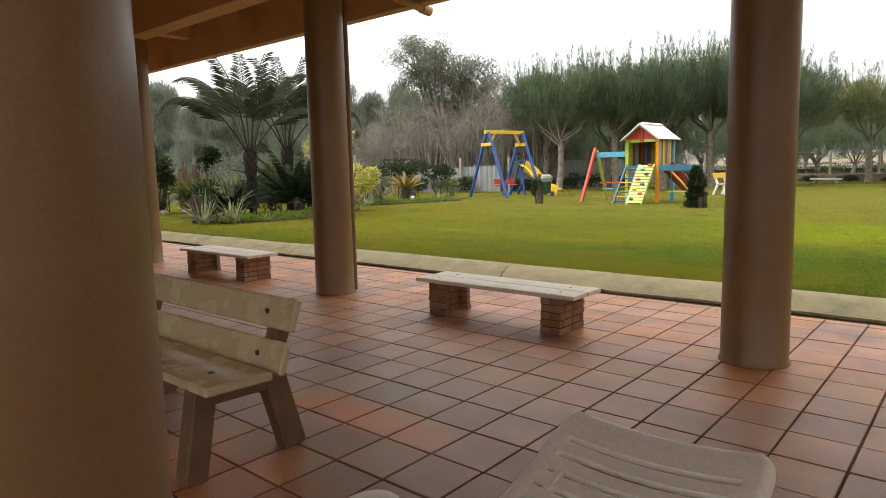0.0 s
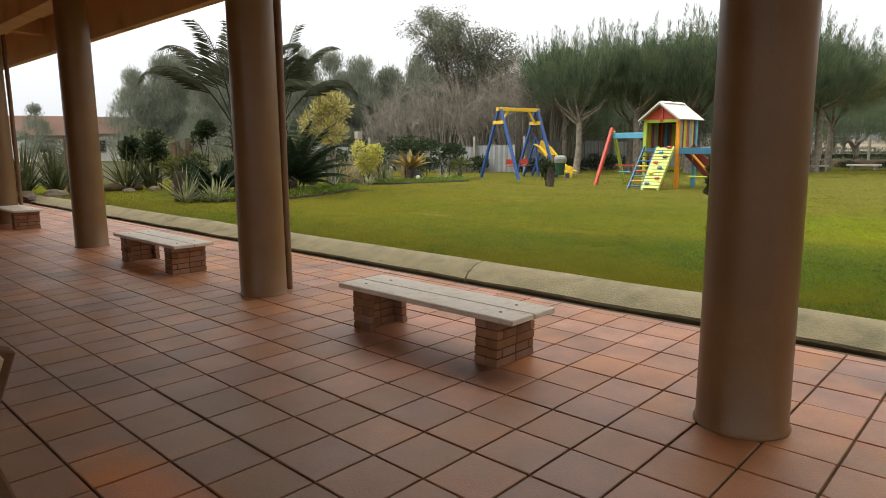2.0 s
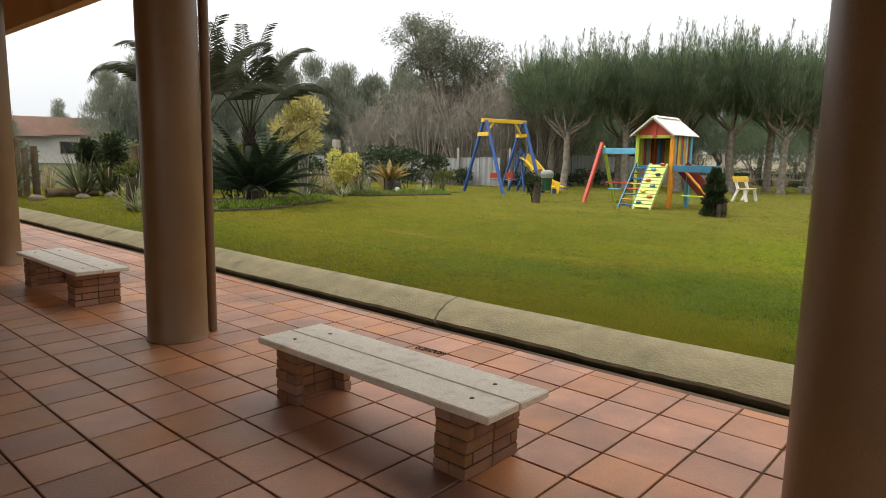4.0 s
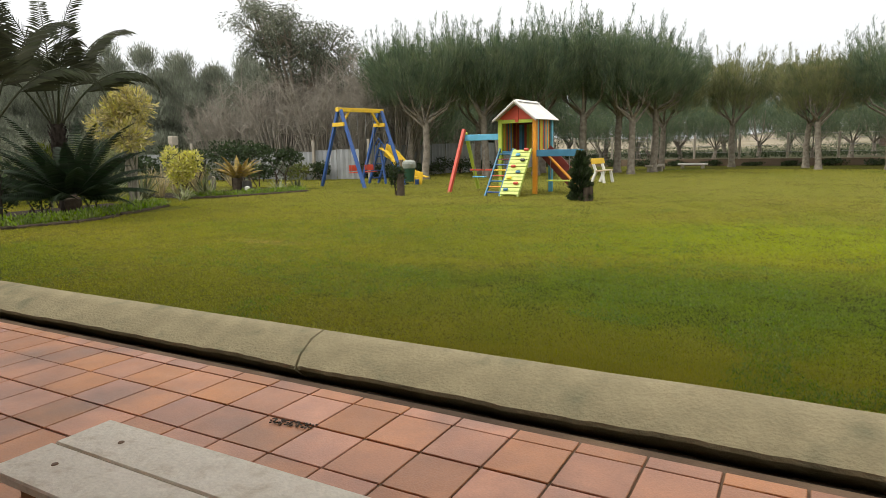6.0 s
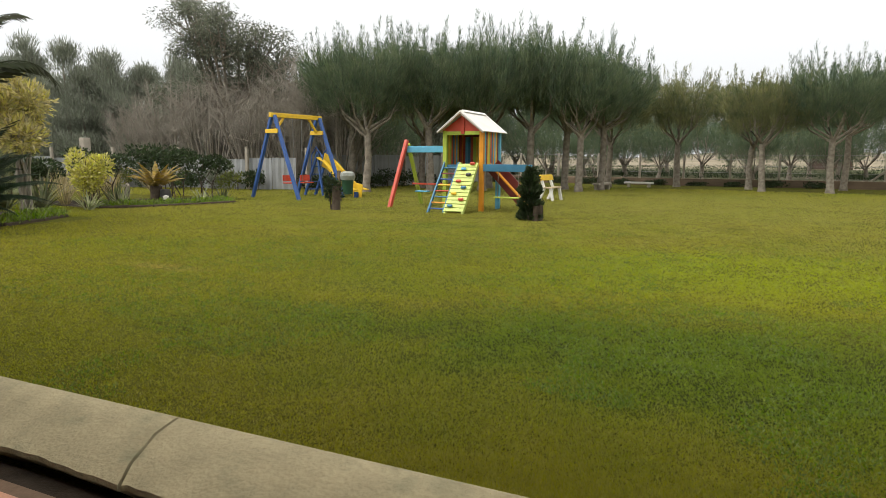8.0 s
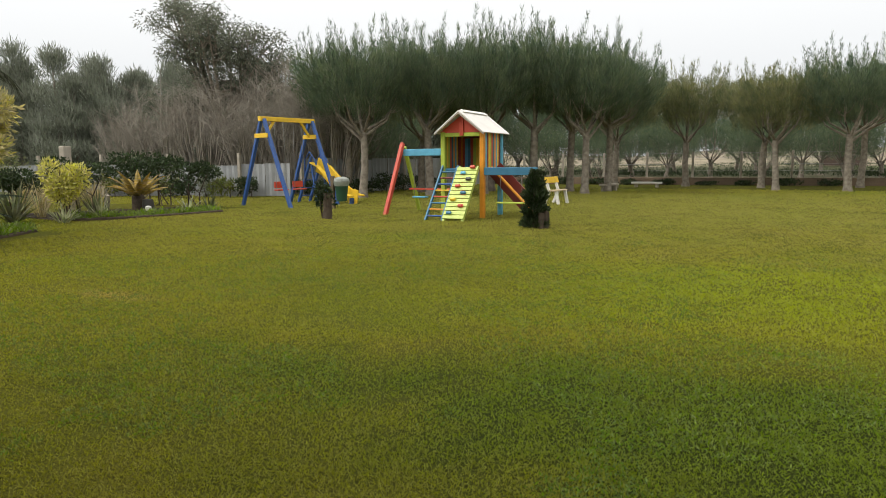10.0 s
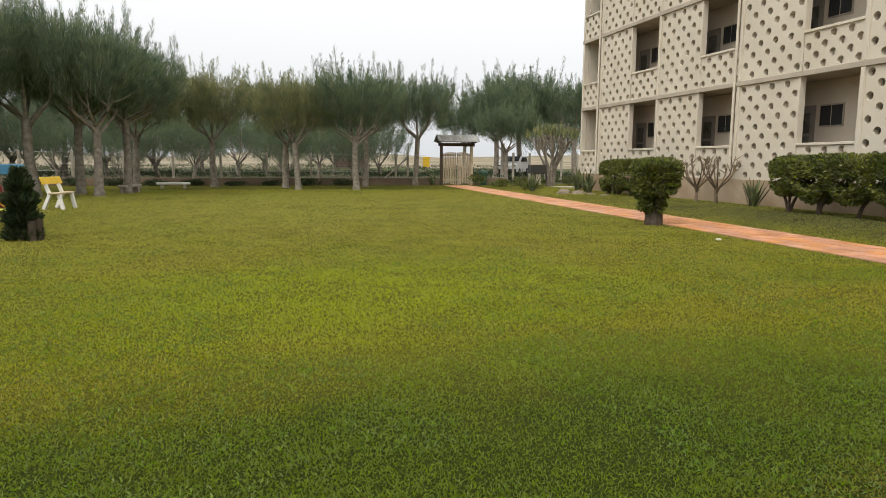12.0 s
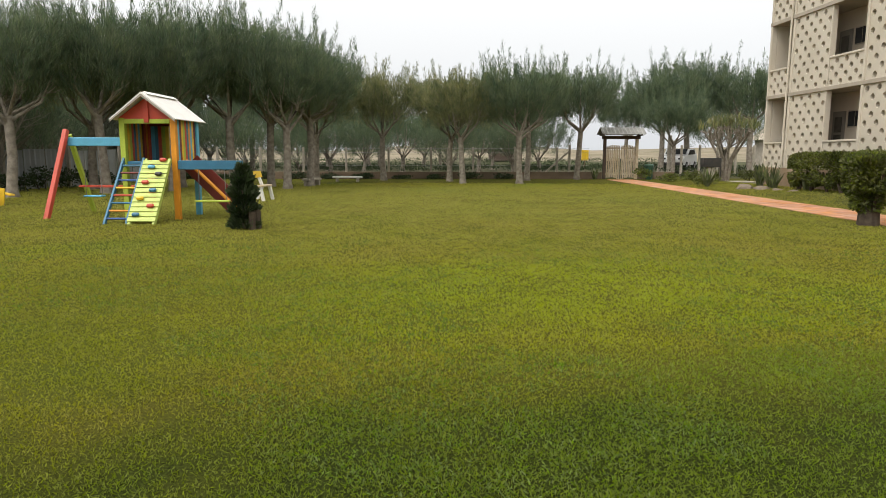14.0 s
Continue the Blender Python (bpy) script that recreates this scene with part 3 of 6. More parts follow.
def lounger(m):
    """A moulded sun lounger: curved slatted back on a frame, seat and legs."""
    root = thing("sun_lounger", "white moulded plastic sun lounger with a raised slatted back", "sun lounger", m)
    w, L = 0.60, 0.76
    def back(u, s):
        """u: 0 at the hinge to 1 at the top; s: -1 to 1 across; the rim turns down and the corners are round."""
        q = max(0.0, (u - 0.9) / 0.1)
        x = s * w / 2 * (1 - 0.1 * (1 - math.sqrt(max(0.0, 1 - q * q))))
        drop = 0.03 * max(0.0, (abs(s) - 0.9) / 0.1) ** 2 + 0.02 * max(0.0, (u - 0.96) / 0.04) ** 2
        return Vector((x, u * L - 0.02 * q * q * s * s, 0.45 + u * 0.16 - 0.03 * (1 - s * s) - 0.03 * math.sin(u * 3.1) - drop))
    rows = [0.0]
    holes = set()
    for k in range(10):
        rows += [0.03 + 0.086 * k, 0.062 + 0.086 * k]
        holes.add(len(rows) - 2)
    rows += [0.86, 0.9, 0.93, 0.96, 0.98, 1.0]
    cols = [-1, -0.98, -0.95, -0.9, -0.85] + [-0.8 + 0.1 * k for k in range(17)] + [0.85, 0.9, 0.95, 0.98, 1]
    solid = {(i, k) for i in range(len(rows) - 1) for k in range(len(cols) - 1) if not (i in holes and abs(cols[k] + cols[k + 1]) < 1.6)}
    g, n = Geo(), len(cols)
    top = [back(u, s) for u in rows for s in cols]
    g.v = [tuple(p) for p in top] + [tuple(p - Vector((0, -0.004, 0.02))) for p in top]
    m = len(top)
    for i, k in solid:
        a, b, c, d = i * n + k, i * n + k + 1, (i + 1) * n + k + 1, (i + 1) * n + k
        g.f += [(a, b, c, d), (m + d, m + c, m + b, m + a)]
        for (p, q), (ni, nk) in (((b, a), (i - 1, k)), ((c, b), (i, k + 1)), ((d, c), (i + 1, k)), ((a, d), (i, k - 1))):
            if (ni, nk) not in solid:
                g.f.append((p, q, m + q, m + p))
    part("backrest", g, PLASTIC, root, "slotted moulded backrest", smooth=True)
    for k in range(12):
        part("seat_slat", plank(0.52, 0.082, 0.02, 0.006), PLASTIC, root).location = (0, -0.06 - 0.103 * k, 0.395)
    for s in (-1, 1):
        part("side_rail", Geo().bar((s * 0.285, 0.05, 0.38), (s * 0.285, -1.3, 0.38), 0.05, 0.06, 0.014), PLASTIC, root)
        for y in (-0.1, -1.15):
            part("leg", Geo().bar((s * 0.275, y, 0.36), (s * 0.29, y + 0.03, 0), 0.055, 0.05, 0.012), PLASTIC, root)
        part("back_strut", Geo().bar((s * 0.2, 0.05, 0.36), (s * 0.2, 0.50, 0.50), 0.03, 0.03, 0.006), PLASTIC, root)
    for s in (-1, 1):
        arm = [(s * 0.31, -0.02, 0.40), (s * 0.36, 0.03, 0.50), (s * 0.385, 0.02, 0.57), (s * 0.40, -0.06, 0.595), (s * 0.41, -0.25, 0.59), (s * 0.41, -0.42, 0.575), (s * 0.38, -0.50, 0.50), (s * 0.31, -0.50, 0.40)]
        bent = [Vector(a).lerp(Vector(b), k / 4) for a, b in zip(arm, arm[1:]) for k in range(4)] + [Vector(arm[-1])]
        for k in range(3):
            bent = [bent[0]] + [(a + b * 2 + c) / 4 for a, b, c in zip(bent, bent[1:], bent[2:])] + [bent[-1]]
        part("armrest", Geo().tube(bent, [0.03] * len(bent), 12), PLASTIC, root, smooth=True)
    return root
lounger(pose(-0.335, 1.46, 0, 0, 0, 2))



# ---- apartment building
BX = 11.1
MULL = [33.37, 31.75, 27.62, 23.47, 19.32, 15.17, 11.02, 6.87]
FLOORS = [(0.93, 3.62), (3.76, 6.46), (6.60, 9.30)]
def pierced(x, y0, y1, z0, z1, cell, r, t=0.15):
    """A wall panel in the plane of x with staggered round holes right through it."""
    g = Geo()
    ny, nz = max(2, round((y1 - y0) / cell)), max(2, round((z1 - z0) / cell))
    dy, dz = (y1 - y0) / ny, (z1 - z0) / nz
    n = 12
    for i in range(ny):
        for j in range(nz):
            a, b = y0 + i * dy, z0 + j * dz
            if (i + j) % 2:
                g.add([(x, a, b), (x, a + dy, b), (x, a + dy, b + dz), (x, a, b + dz)], [(0, 3, 2, 1)])
                g.add([(x + t, a, b), (x + t, a + dy, b), (x + t, a + dy, b + dz), (x + t, a, b + dz)], [(0, 1, 2, 3)])
                continue
            cy, cz = a + dy / 2, b + dz / 2
            ring, edge = [], []
            for k in range(n):
                w = 2 * math.pi * (k + 0.5) / n
                c, s = math.cos(w), math.sin(w)
                ring.append((cy + r * c, cz + r * s))
                q = 1 / max(abs(c), abs(s))
                if k % 3 == 1:
                    edge.append((cy + dy / 2 * (1 if c > 0 else -1), cz + dz / 2 * (1 if s > 0 else -1)))
                else:
                    edge.append((cy + dy / 2 * c * q, cz + dz / 2 * s * q))
            vs = [(x, *p) for p in ring] + [(x, *p) for p in edge] + [(x + t, *p) for p in ring] + [(x + t, *p) for p in edge]
            fs = []
            for k in range(n):
                m = (k + 1) % n
                fs += [(k, m, n + m, n + k), (2 * n + k, 3 * n + k, 3 * n + m, 2 * n + m), (k, 2 * n + k, 2 * n + m, m)]
            g.add(vs, fs)
    return g.weld()

bld = thing("apartment_building", "cream apartment block with pierced screen panels and recessed balconies", "building", pose(0, 0, 0))
Y_S, Y_N = MULL[-1], MULL[0]
g = Geo().span(BX - 0.03, BX + 9, Y_S - 0.02, Y_N + 0.02, -0.1, 0.93)
part("plinth", g, PLINTH, bld, "water-stained plinth")
part("back_wall", Geo().span(BX + 1.15, BX + 9, Y_S, Y_N, 0.93, 9.44), INNER, bld)
for k, (z0, z1) in enumerate(FLOORS):
    part("slab", Geo().span(BX - 0.06, BX + 1.15, Y_S, Y_N + 0.05, z1, z1 + 0.14, 0.01), SLAB, bld, "grey concrete floor slab")
    for i, (a, b) in enumerate(zip(MULL, MULL[1:])):
        yo = a if i == 0 else b + 1.9
        if i > 0:
            part("screen_panel", pierced(BX, yo, a - 0.06, z0, z1, 0.262, 0.1), FACADE, bld)
            part("jamb", Geo().span(BX - 0.025, BX + 0.17, yo - 0.055, yo + 0.02, z0 + 0.002, z1 - 0.002, 0.008), FACADE, bld)
        part("balcony_panel", pierced(BX, b + 0.06, yo - 0.07, z0, z0 + 0.93, 0.262, 0.1), FACADE, bld)
        part("balcony_cap", Geo().span(BX - 0.04, BX + 0.19, b + 0.05, yo - 0.06, z0 + 0.93, z0 + 1.0, 0.01), FACADE, bld)
        part("mullion", Geo().span(BX - 0.05, BX + 0.17, b - 0.06, b + 0.06, z0 + 0.003, z1 - 0.003, 0.01), FACADE, bld)
        if i == 0:
            part("corner_post", Geo().span(BX - 0.05, BX + 0.17, a - 0.08, a + 0.02, z0 + 0.003, z1 - 0.003, 0.01), FACADE, bld)
        part("partition", Geo().span(BX + 0.175, BX + 1.15, b - 0.05, b + 0.05, z0, z1), INNER, bld)
        yd = b + 2.52 if i else b + 0.9
        door = part("door", Geo().span(BX + 1.50, BX + 1.10, yd - 0.05, yd + 0.62, z0, z0 + 2.05, 0.01), DOORP, bld)
        part("pane", Geo().span(BX + 1.09, BX + 1.106, yd + 0.08, yd + 0.49, z0 + 1.3, z0 + 1.85), PANEG, door)
        part("pane", Geo().span(BX + 1.09, BX + 1.106, yd + 0.08, yd + 0.49, z0 + 0.85, z0 + 1.22), PANEG, door)
        win = part("window", Geo().span(BX + 1.51, BX + 1.11, yd - 0.98, yd - 0.22, z0 + 1.45, z0 + 2.05, 0.01), SLAB, bld)
        part("pane", Geo().span(BX + 1.095, BX + 1.115, yd - 0.95, yd - 0.62, z0 + 1.49, z0 + 2.01), GLASS, win)
        part("pane", Geo().span(BX + 1.095, BX + 1.115, yd - 0.58, yd - 0.25, z0 + 1.49, z0 + 2.01), GLASS, win)
    part("end_wall", Geo().span(BX + 0.18, BX + 1.15, Y_N - 0.1, Y_N + 0.02, z0, z1), FACADE, bld)
part("roof", Geo().span(BX - 0.2, BX + 9.2, Y_S, Y_N + 0.2, 9.44, 9.62, 0.02), SLAB, bld)
for y in MULL[1:5:2]:
    part("drainpipe", Geo().tube([(BX - 0.09, y + 0.11, 0.95), (BX - 0.09, y + 0.11, 9.4)], [0.04, 0.04], 10), FACADE, bld, smooth=True)

# garden path of fired tiles
def path_x(y):
    return 5.92 + 0.054 * (y - 19.3)
g = Geo()
ys = [8 + k for k in range(34)]
g.add([(path_x(y) + o, y, LAWN + h) for y in ys for o, h in ((-0.04, -0.05), (-0.04, 0.008), (1.40, 0.008), (1.40, -0.05))], [(i * 4 + k, i * 4 + k + 1, i * 4 + 5 + k, i * 4 + 4 + k) for i in range(len(ys) - 1) for k in range(3)])
path_bed = thing("path", "narrow garden path of orange fired tiles in the lawn", "path", geo=g, material=MORTAR, kind="structure")

# boundary wall, posts, wires, gate
def garden_wall(x0, x1, y, h=0.40):
    return thing("wall_garden", "low rough brown garden wall along the lawn", "wall", geo=Geo().span(x0, x1, y, y + 0.18, 0.0, LAWN + h, 0.015), material=RENDERW, kind="structure")
WY = 43.0
garden_wall(-17.0, 7.12, WY)
garden_wall(9.08, 11.2, WY)
post_me = data("post", Geo().span(-0.06, 0.06, -0.06, 0.06, 0, 1.75, 0.012).add([], []), POST)
for k in range(10):
    root = thing("fence_post", "pale square concrete fence post behind the low wall", "post", pose(-16.5 + 2.35 * k, WY + 0.32, LAWN), "fence posts")
    part("shaft", post_me, None, root)
g = Geo()
for z in (0.75, 1.1, 1.45, 1.68):
    g.tube([(-17, WY + 0.25, LAWN + z), (-5, WY + 0.25, LAWN + z - 0.01), (6.4, WY + 0.25, LAWN + z)], [0.006] * 3, 4)
thing("fence_wire", "thin strained wires between concrete posts", "wire", geo=g, material=CHAIN)
root = thing("leaning_brace", "pale timber strut leaning against a corner post", "post", pose(5.2, WY + 0.4, LAWN))
part("strut", Geo().bar((-1.25, 0, 0.3), (0.15, 0, 1.55), 0.09, 0.09), POST, root)
part("shaft", Geo().span(0.1, 0.22, -0.06, 0.06, 0, 1.9, 0.01), POST, root)
gate = thing("garden_gate", "bleached slatted double gate under a small corrugated roof", "gate", pose(8.1, WY - 0.1, LAWN) @ Matrix.Diagonal((0.8, 1, 1, 1)))
for s in (-1, 1):
    part("post", Geo().span(s * 1.12 - 0.09, s * 1.12 + 0.09, -0.08, 0.10, 0, 2.32, 0.01), DWOOD if s < 0 else GATEW, gate)
    leaf = part("gate_leaf", Geo().span(s * 0.02 if s > 0 else -1.0, 1.0 if s > 0 else -0.02, 0.02, 0.06, 0.25, 0.36).span(s * 0.02 if s > 0 else -1.0, 1.0 if s > 0 else -0.02, 0.02, 0.06, 1.0, 1.1).span(s * 0.02 if s > 0 else -1.0, 1.0 if s > 0 else -0.02, 0.02, 0.06, 1.65, 1.75), GATEW, gate)
    for k in range(8):
        part("slat", Geo().box(s * (0.08 + 0.123 * k), 0, 1.0 - 0.02 * abs(k - 4), 0.085, 0.022, 1.86 - 0.02 * k, 0.004), GATEW, leaf)
part("lintel", Geo().span(-1.32, 1.32, -0.1, 0.1, 2.2, 2.38, 0.01), DWOOD, gate)
for s in (-1, 1):
    n = 34
    g = Geo()
    vs, fs = [], []
    for i in range(n + 1):
        x = -1.5 + 3.0 * i / n
        w = 0.022 * math.sin(i * math.pi / 1.5)
        for d, zz in ((0.0, 2.84), (0.62, 2.46)):
            vs += [(x, s * d, zz + w), (x, s * d, zz + w - 0.02)]
    for i in range(n):
        a, b = i * 4, i * 4 + 4
        fs += [(a, a + 2, b + 2, b), (a + 1, b + 1, b + 3, a + 3), (a + 2, a + 3, b + 3, b + 2)]
    g.add(vs, fs)
    part("roof_sheet", g, FIBRO, gate)
for s in (-1, 1):
    part("gable", Geo().prism([(-0.55, 2.38), (0.55, 2.38), (0, 2.78)], -0.03, 0.03), DWOOD, gate).matrix_basis = pose(s * 1.3, 0, 0, 0, 0, 90)
part("latch", Geo().box(0, -0.03, 1.05, 0.05, 0.03, 0.1, 0.006), BLACKM, gate)

# fibre sheet fence to the west
def sheet_fence(x0, y0, x1, y1, h):
    d = Vector((x1 - x0, y1 - y0, 0))
    L = d.length
    n = int(L / 1.1)
    root = thing("sheet_fence", "grey corrugated fibre sheet fence beyond the garden", "fence", Matrix.Translation((x0, y0, LAWN)) @ pose(0, 0, 0, 0, 0, math.degrees(math.atan2(d.y, d.x))))
    g = Geo()
    vs, fs = [], []
    k = 8
    for i in range(k + 1):
        x = 1.08 * i / k
        w = 0.02 * (1 if i % 2 else -1)
        vs += [(x, w, 0), (x, w, h), (x, w + 0.012, h), (x, w + 0.012, 0)]
    for i in range(k):
        for j in range(4):
            fs.append((i * 4 + j, i * 4 + (j + 1) % 4, i * 4 + 4 + (j + 1) % 4, i * 4 + 4 + j))
    fs += [(0, 3, 2, 1), (4 * k, 4 * k + 1, 4 * k + 2, 4 * k + 3)]
    me = data("panel", g.add(vs, fs), FENCE)
    for i in range(n):
        part("panel", me, None, root).matrix_basis = pose(L * i / n, 0, 0.04 * math.sin(i * 1.7))
        if i % 3 == 0:
            part("post", post_me, None, root).location = (L * i / n, -0.12, 0)
sheet_fence(-37, 23.6, -18.6, 27.0, 1.3)
sheet_fence(-18.4, 27.3, -16.0, 43.0, 1.5)

# ---- far house
house = thing("far_house", "distant white house with a red tiled roof", "house", pose(-60, 19.6, 0.3, 0, 0, 72) @ Matrix.Diagonal((0.72, 0.72, 0.78, 1)))
part("wall", Geo().span(-9, 9, -4, 4, 0, 3.0), WHITE, house)
part("roof", Geo().prism([(-9.8, 2.9), (9.8, 2.9), (7.0, 4.6), (-7.0, 4.6)], -4.8, 4.8), ROOFT, house)
part("gable", Geo().prism([(-2.6, 2.7), (2.6, 2.7), (0, 4.0)], -5.4, -4.0), ROOFT, house)
for x in (-6, -1, 4):
    win = part("window", Geo().span(x - 0.9, x + 0.9, -4.06, -3.98, 1.0, 2.3), SLAB, house)
    part("pane", Geo().span(x - 0.8, x + 0.8, -4.09, -4.05, 1.1, 2.2), GLASS, win)
root = thing("utility_pole", "distant dark timber utility pole with crossarm", "pole", pose(-58, 12.5, 0.3))
part("shaft", Geo().tube([(0, 0, 0), (0, 0, 6.2)], [0.14, 0.1], 8), DBARK, root)
part("crossarm", Geo().bar((0, -0.9, 5.7), (0, 0.9, 5.7), 0.1, 0.1), DBARK, root)


# ---- trees
def limbs(rng, base, h_fork, h_top, spread, r, n, bend=0.3):
    """Trunk and forking limbs; gives the geometry and points along the limbs for foliage."""
    g = Geo()
    lean = Vector((rng.uniform(-bend, bend), rng.uniform(-bend, bend), 0)) * 0.5
    top = Vector(base) + lean + Vector((0, 0, h_fork))
    mid = (Vector(base) + top) / 2 + Vector((rng.uniform(-0.05, 0.05), rng.uniform(-0.05, 0.05), 0))
    g.tube([Vector(base) + Vector((0, 0, -0.1)), Vector(base) + Vector((0, 0, 0.25)), mid, top], [r * 1.5, r * 1.05, r * 0.9, r * 0.85], 10)
    pts = []
    for k in range(n):
        a = 2 * math.pi * (k + rng.uniform(-0.3, 0.3)) / n
        s = spread * rng.uniform(0.55, 1.0)
        end = Vector((top.x + s * math.cos(a), top.y + s * math.sin(a), h_top * rng.uniform(0.72, 0.95)))
        b = top.lerp(end, 0.45) + Vector((0.25 * s * math.cos(a), 0.25 * s * math.sin(a), -0.12 * s))
        st = top - Vector((0, 0, rng.uniform(0.0, 0.35)))
        g.tube([st, b, end], [r * 0.42, r * 0.26, r * 0.07], 7, False)
        pts += [(b.lerp(end, q), s) for q in (0.15, 0.4, 0.6, 0.8, 1.0)]
        for j in range(3):
            e2 = b.lerp(end, rng.uniform(0.1, 0.7)) + Vector((rng.uniform(-1, 1), rng.uniform(-1, 1), rng.uniform(0.3, 1.1))) * spread * 0.42
            q0 = b.lerp(end, rng.uniform(0, 0.4))
            g.tube([q0, q0.lerp(e2, 0.5) + Vector((0, 0, -0.06)), e2], [r * 0.17, r * 0.11, r * 0.04], 5, False)
            pts += [(q0.lerp(e2, q), s) for q in (0.5, 0.8, 1.0)]
    return g, pts


def casuarina(rng, h=6.0, w=2.0, fork=2.0, spikes=34, density=1.0, low=0.48):
    """Meshes of a clipped casuarina: trunk and limbs, and a crown of hanging and upright needles."""
    g, pts = limbs(rng, (0, 0, 0), fork, h * 0.8, w * 0.66, 0.145, 8)
    n = int(22000 * density)
    # upright plumes that together make a goblet with a flat, bristling top
    m = 240
    a = RNG.uniform(0, 2 * np.pi, m)
    rr = np.sqrt(RNG.uniform(0, 1, m))
    zc = h * (low + (0.71 - low) * RNG.uniform(0, 1, m) ** 0.7)
    fit_r = w * np.interp(zc / h, [low, low + 0.08, 0.6, 0.72], [0.66, 0.94, 1.0, 0.94])
    c = np.stack([rr * fit_r * np.cos(a), rr * fit_r * np.sin(a), zc + 0.05 * h * (1 - rr ** 2)], axis=1)
    lean = np.stack([np.cos(a) * rr * 0.55, np.sin(a) * rr * 0.55, np.ones(m)], axis=1)
    k = RNG.integers(0, m, n)
    u = RNG.uniform(-0.42, 0.55, n)
    thick = np.interp(u, [-0.42, -0.1, 0.55], [0.14, 0.25, 0.07])
    off = unit(n) * (RNG.uniform(0, 1, n) ** 0.7 * thick)[:, None]
    p = c[k] + lean[k] * u[:, None] + off
    d = lean[k] * 0.75 + 2.0 * off + 0.4 * unit(n)
    q = [needles(p, d, 0.3, 0.021)]
    # upright leaders out of the top
    for s in range(spikes):
        an, r0 = RNG.uniform(0, 2 * np.pi), w * 0.98 * math.sqrt(RNG.uniform(0, 1))
        z0, L = h * RNG.uniform(0.70, 0.78), h * RNG.uniform(0.06, 0.25)
        u = RNG.uniform(0, 1, 120)
        wide = 0.075 * (1.1 - u)
        base = np.stack([r0 * math.cos(an) * (1 + 0.08 * u) + wide * RNG.normal(size=120), r0 * math.sin(an) * (1 + 0.08 * u) + wide * RNG.normal(size=120), z0 + u * L], axis=1)
        dd = np.stack([RNG.normal(size=120) * 0.3, RNG.normal(size=120) * 0.3, np.ones(120)], axis=1)
        q.append(needles(base, dd, 0.2, 0.019))
    return g, np.concatenate(q)


def plant_tree(kind, x, y, s=1.0, turn=0, label="", group="casuarina trees", zs=1.0):
    trunk, crown = kind
    root = thing("tree", label or "casuarina with pale trunk and clipped feathery grey-green crown", "tree", Matrix.Translation((x, y, ground_z(x, y))) @ pose(0, 0, 0, 0, 0, turn) @ Matrix.Diagonal((s, s, s * zs, 1)), group)
    part("trunk", trunk, None, root)
    part("crown", crown, None, root)
    return root

def kind_of(g, q, bark, leaf):
    return data("trunk", g, bark, True), (tris if q.shape[1] == 3 else quads)("crown", q, leaf)

rng = random.Random(5)
CAS = [kind_of(*casuarina(rng, 6.0, 2.0, 2.3 + 0.2 * i, 56, 1.3), BARK, NEEDLE) for i in range(3)]
CASO = [kind_of(*casuarina(rng, 5.7, 1.9, 2.2, 44, 1.2), BARK, NEEDLE2) for i in range(2)]
for i, (x, y, s, k) in enumerate([(-15.5, 27.4, 1.08, 0), (-13.6, 29.4, 1.13, 1), (-11.9, 30.9, 1.15, 2), (-10.1, 32.3, 1.19, 0), (-9.1, 34.0, 1.12, 1), (-8.1, 32.4, 1.06, 0), (-7.6, 34.6, 1.06, 2), (-8.0, 38.6, 1.06, 4), (-4.9, 41.0, 1.08, 3), (-1.5, 39.8, 1.0, 4), (-1.0, 37.2, 0.96, 3), (1.6, 36.9, 1.0, 0), (5.6, 42.5, 1.1, 1), (2.6, 41.0, 1.02, 2), (-17.6, 29.6, 1.08, 2), (-12.6, 33.6, 1.17, 1), (-15.2, 31.8, 1.1, 4)]):
    plant_tree((CAS + CASO)[k], x, y, s, 47 * i, "casuarina with pale trunk and clipped feathery olive crown" if k > 2 else "")
for i, (x, y, s) in enumerate([(13.0, 50, 1.25), (15.6, 52, 1.45), (18.5, 49, 1.3), (12.6, 56, 1.1), (-6, 55, 0.95), (-1.5, 57, 0.85), (-9.5, 53, 0.95), (-14, 50, 1.1), (-18, 47, 1.1), (3.6, 52, 0.95), (-22, 42, 1.1), (-12, 58, 1.0), (12.2, 45.8, 0.95)]):
    plant_tree(CAS[i % 3], x, y, s, 31 * i, "spreading dark casuarina beyond the garden wall", "casuarinas beyond the wall", 0.95)

LOWT = [kind_of(*casuarina(rng, 4.4, 2.3, 1.0, 14, 0.8, 0.3), BARK, NEEDLE) for i in range(2)]
for i, (x, y, s) in enumerate([(-15, 47, 1.0), (-11.5, 49, 0.95), (-8.5, 47.5, 0.85), (-4.2, 50.5, 0.95), (-2.8, 62, 1.1), (0.8, 49.5, 0.9), (2.4, 56, 0.95), (4.6, 48.5, 0.85), (-7.2, 60, 1.1), (-12.4, 63, 1.2), (-17.5, 52, 1.2), (-20.5, 38, 1.15), (-19.6, 33.5, 1.2), (-22.5, 36.5, 1.25), (20, 56, 1.4), (-13.2, 45.6, 0.8), (-6.4, 46.4, 0.75), (-1.2, 45.6, 0.8), (2.6, 46.2, 0.75), (-10.2, 46.0, 0.7)]):
    plant_tree(LOWT[i % 2], x, y, s, 67 * i, "bushy low casuarina in the field beyond the wall", "bushy field casuarinas")


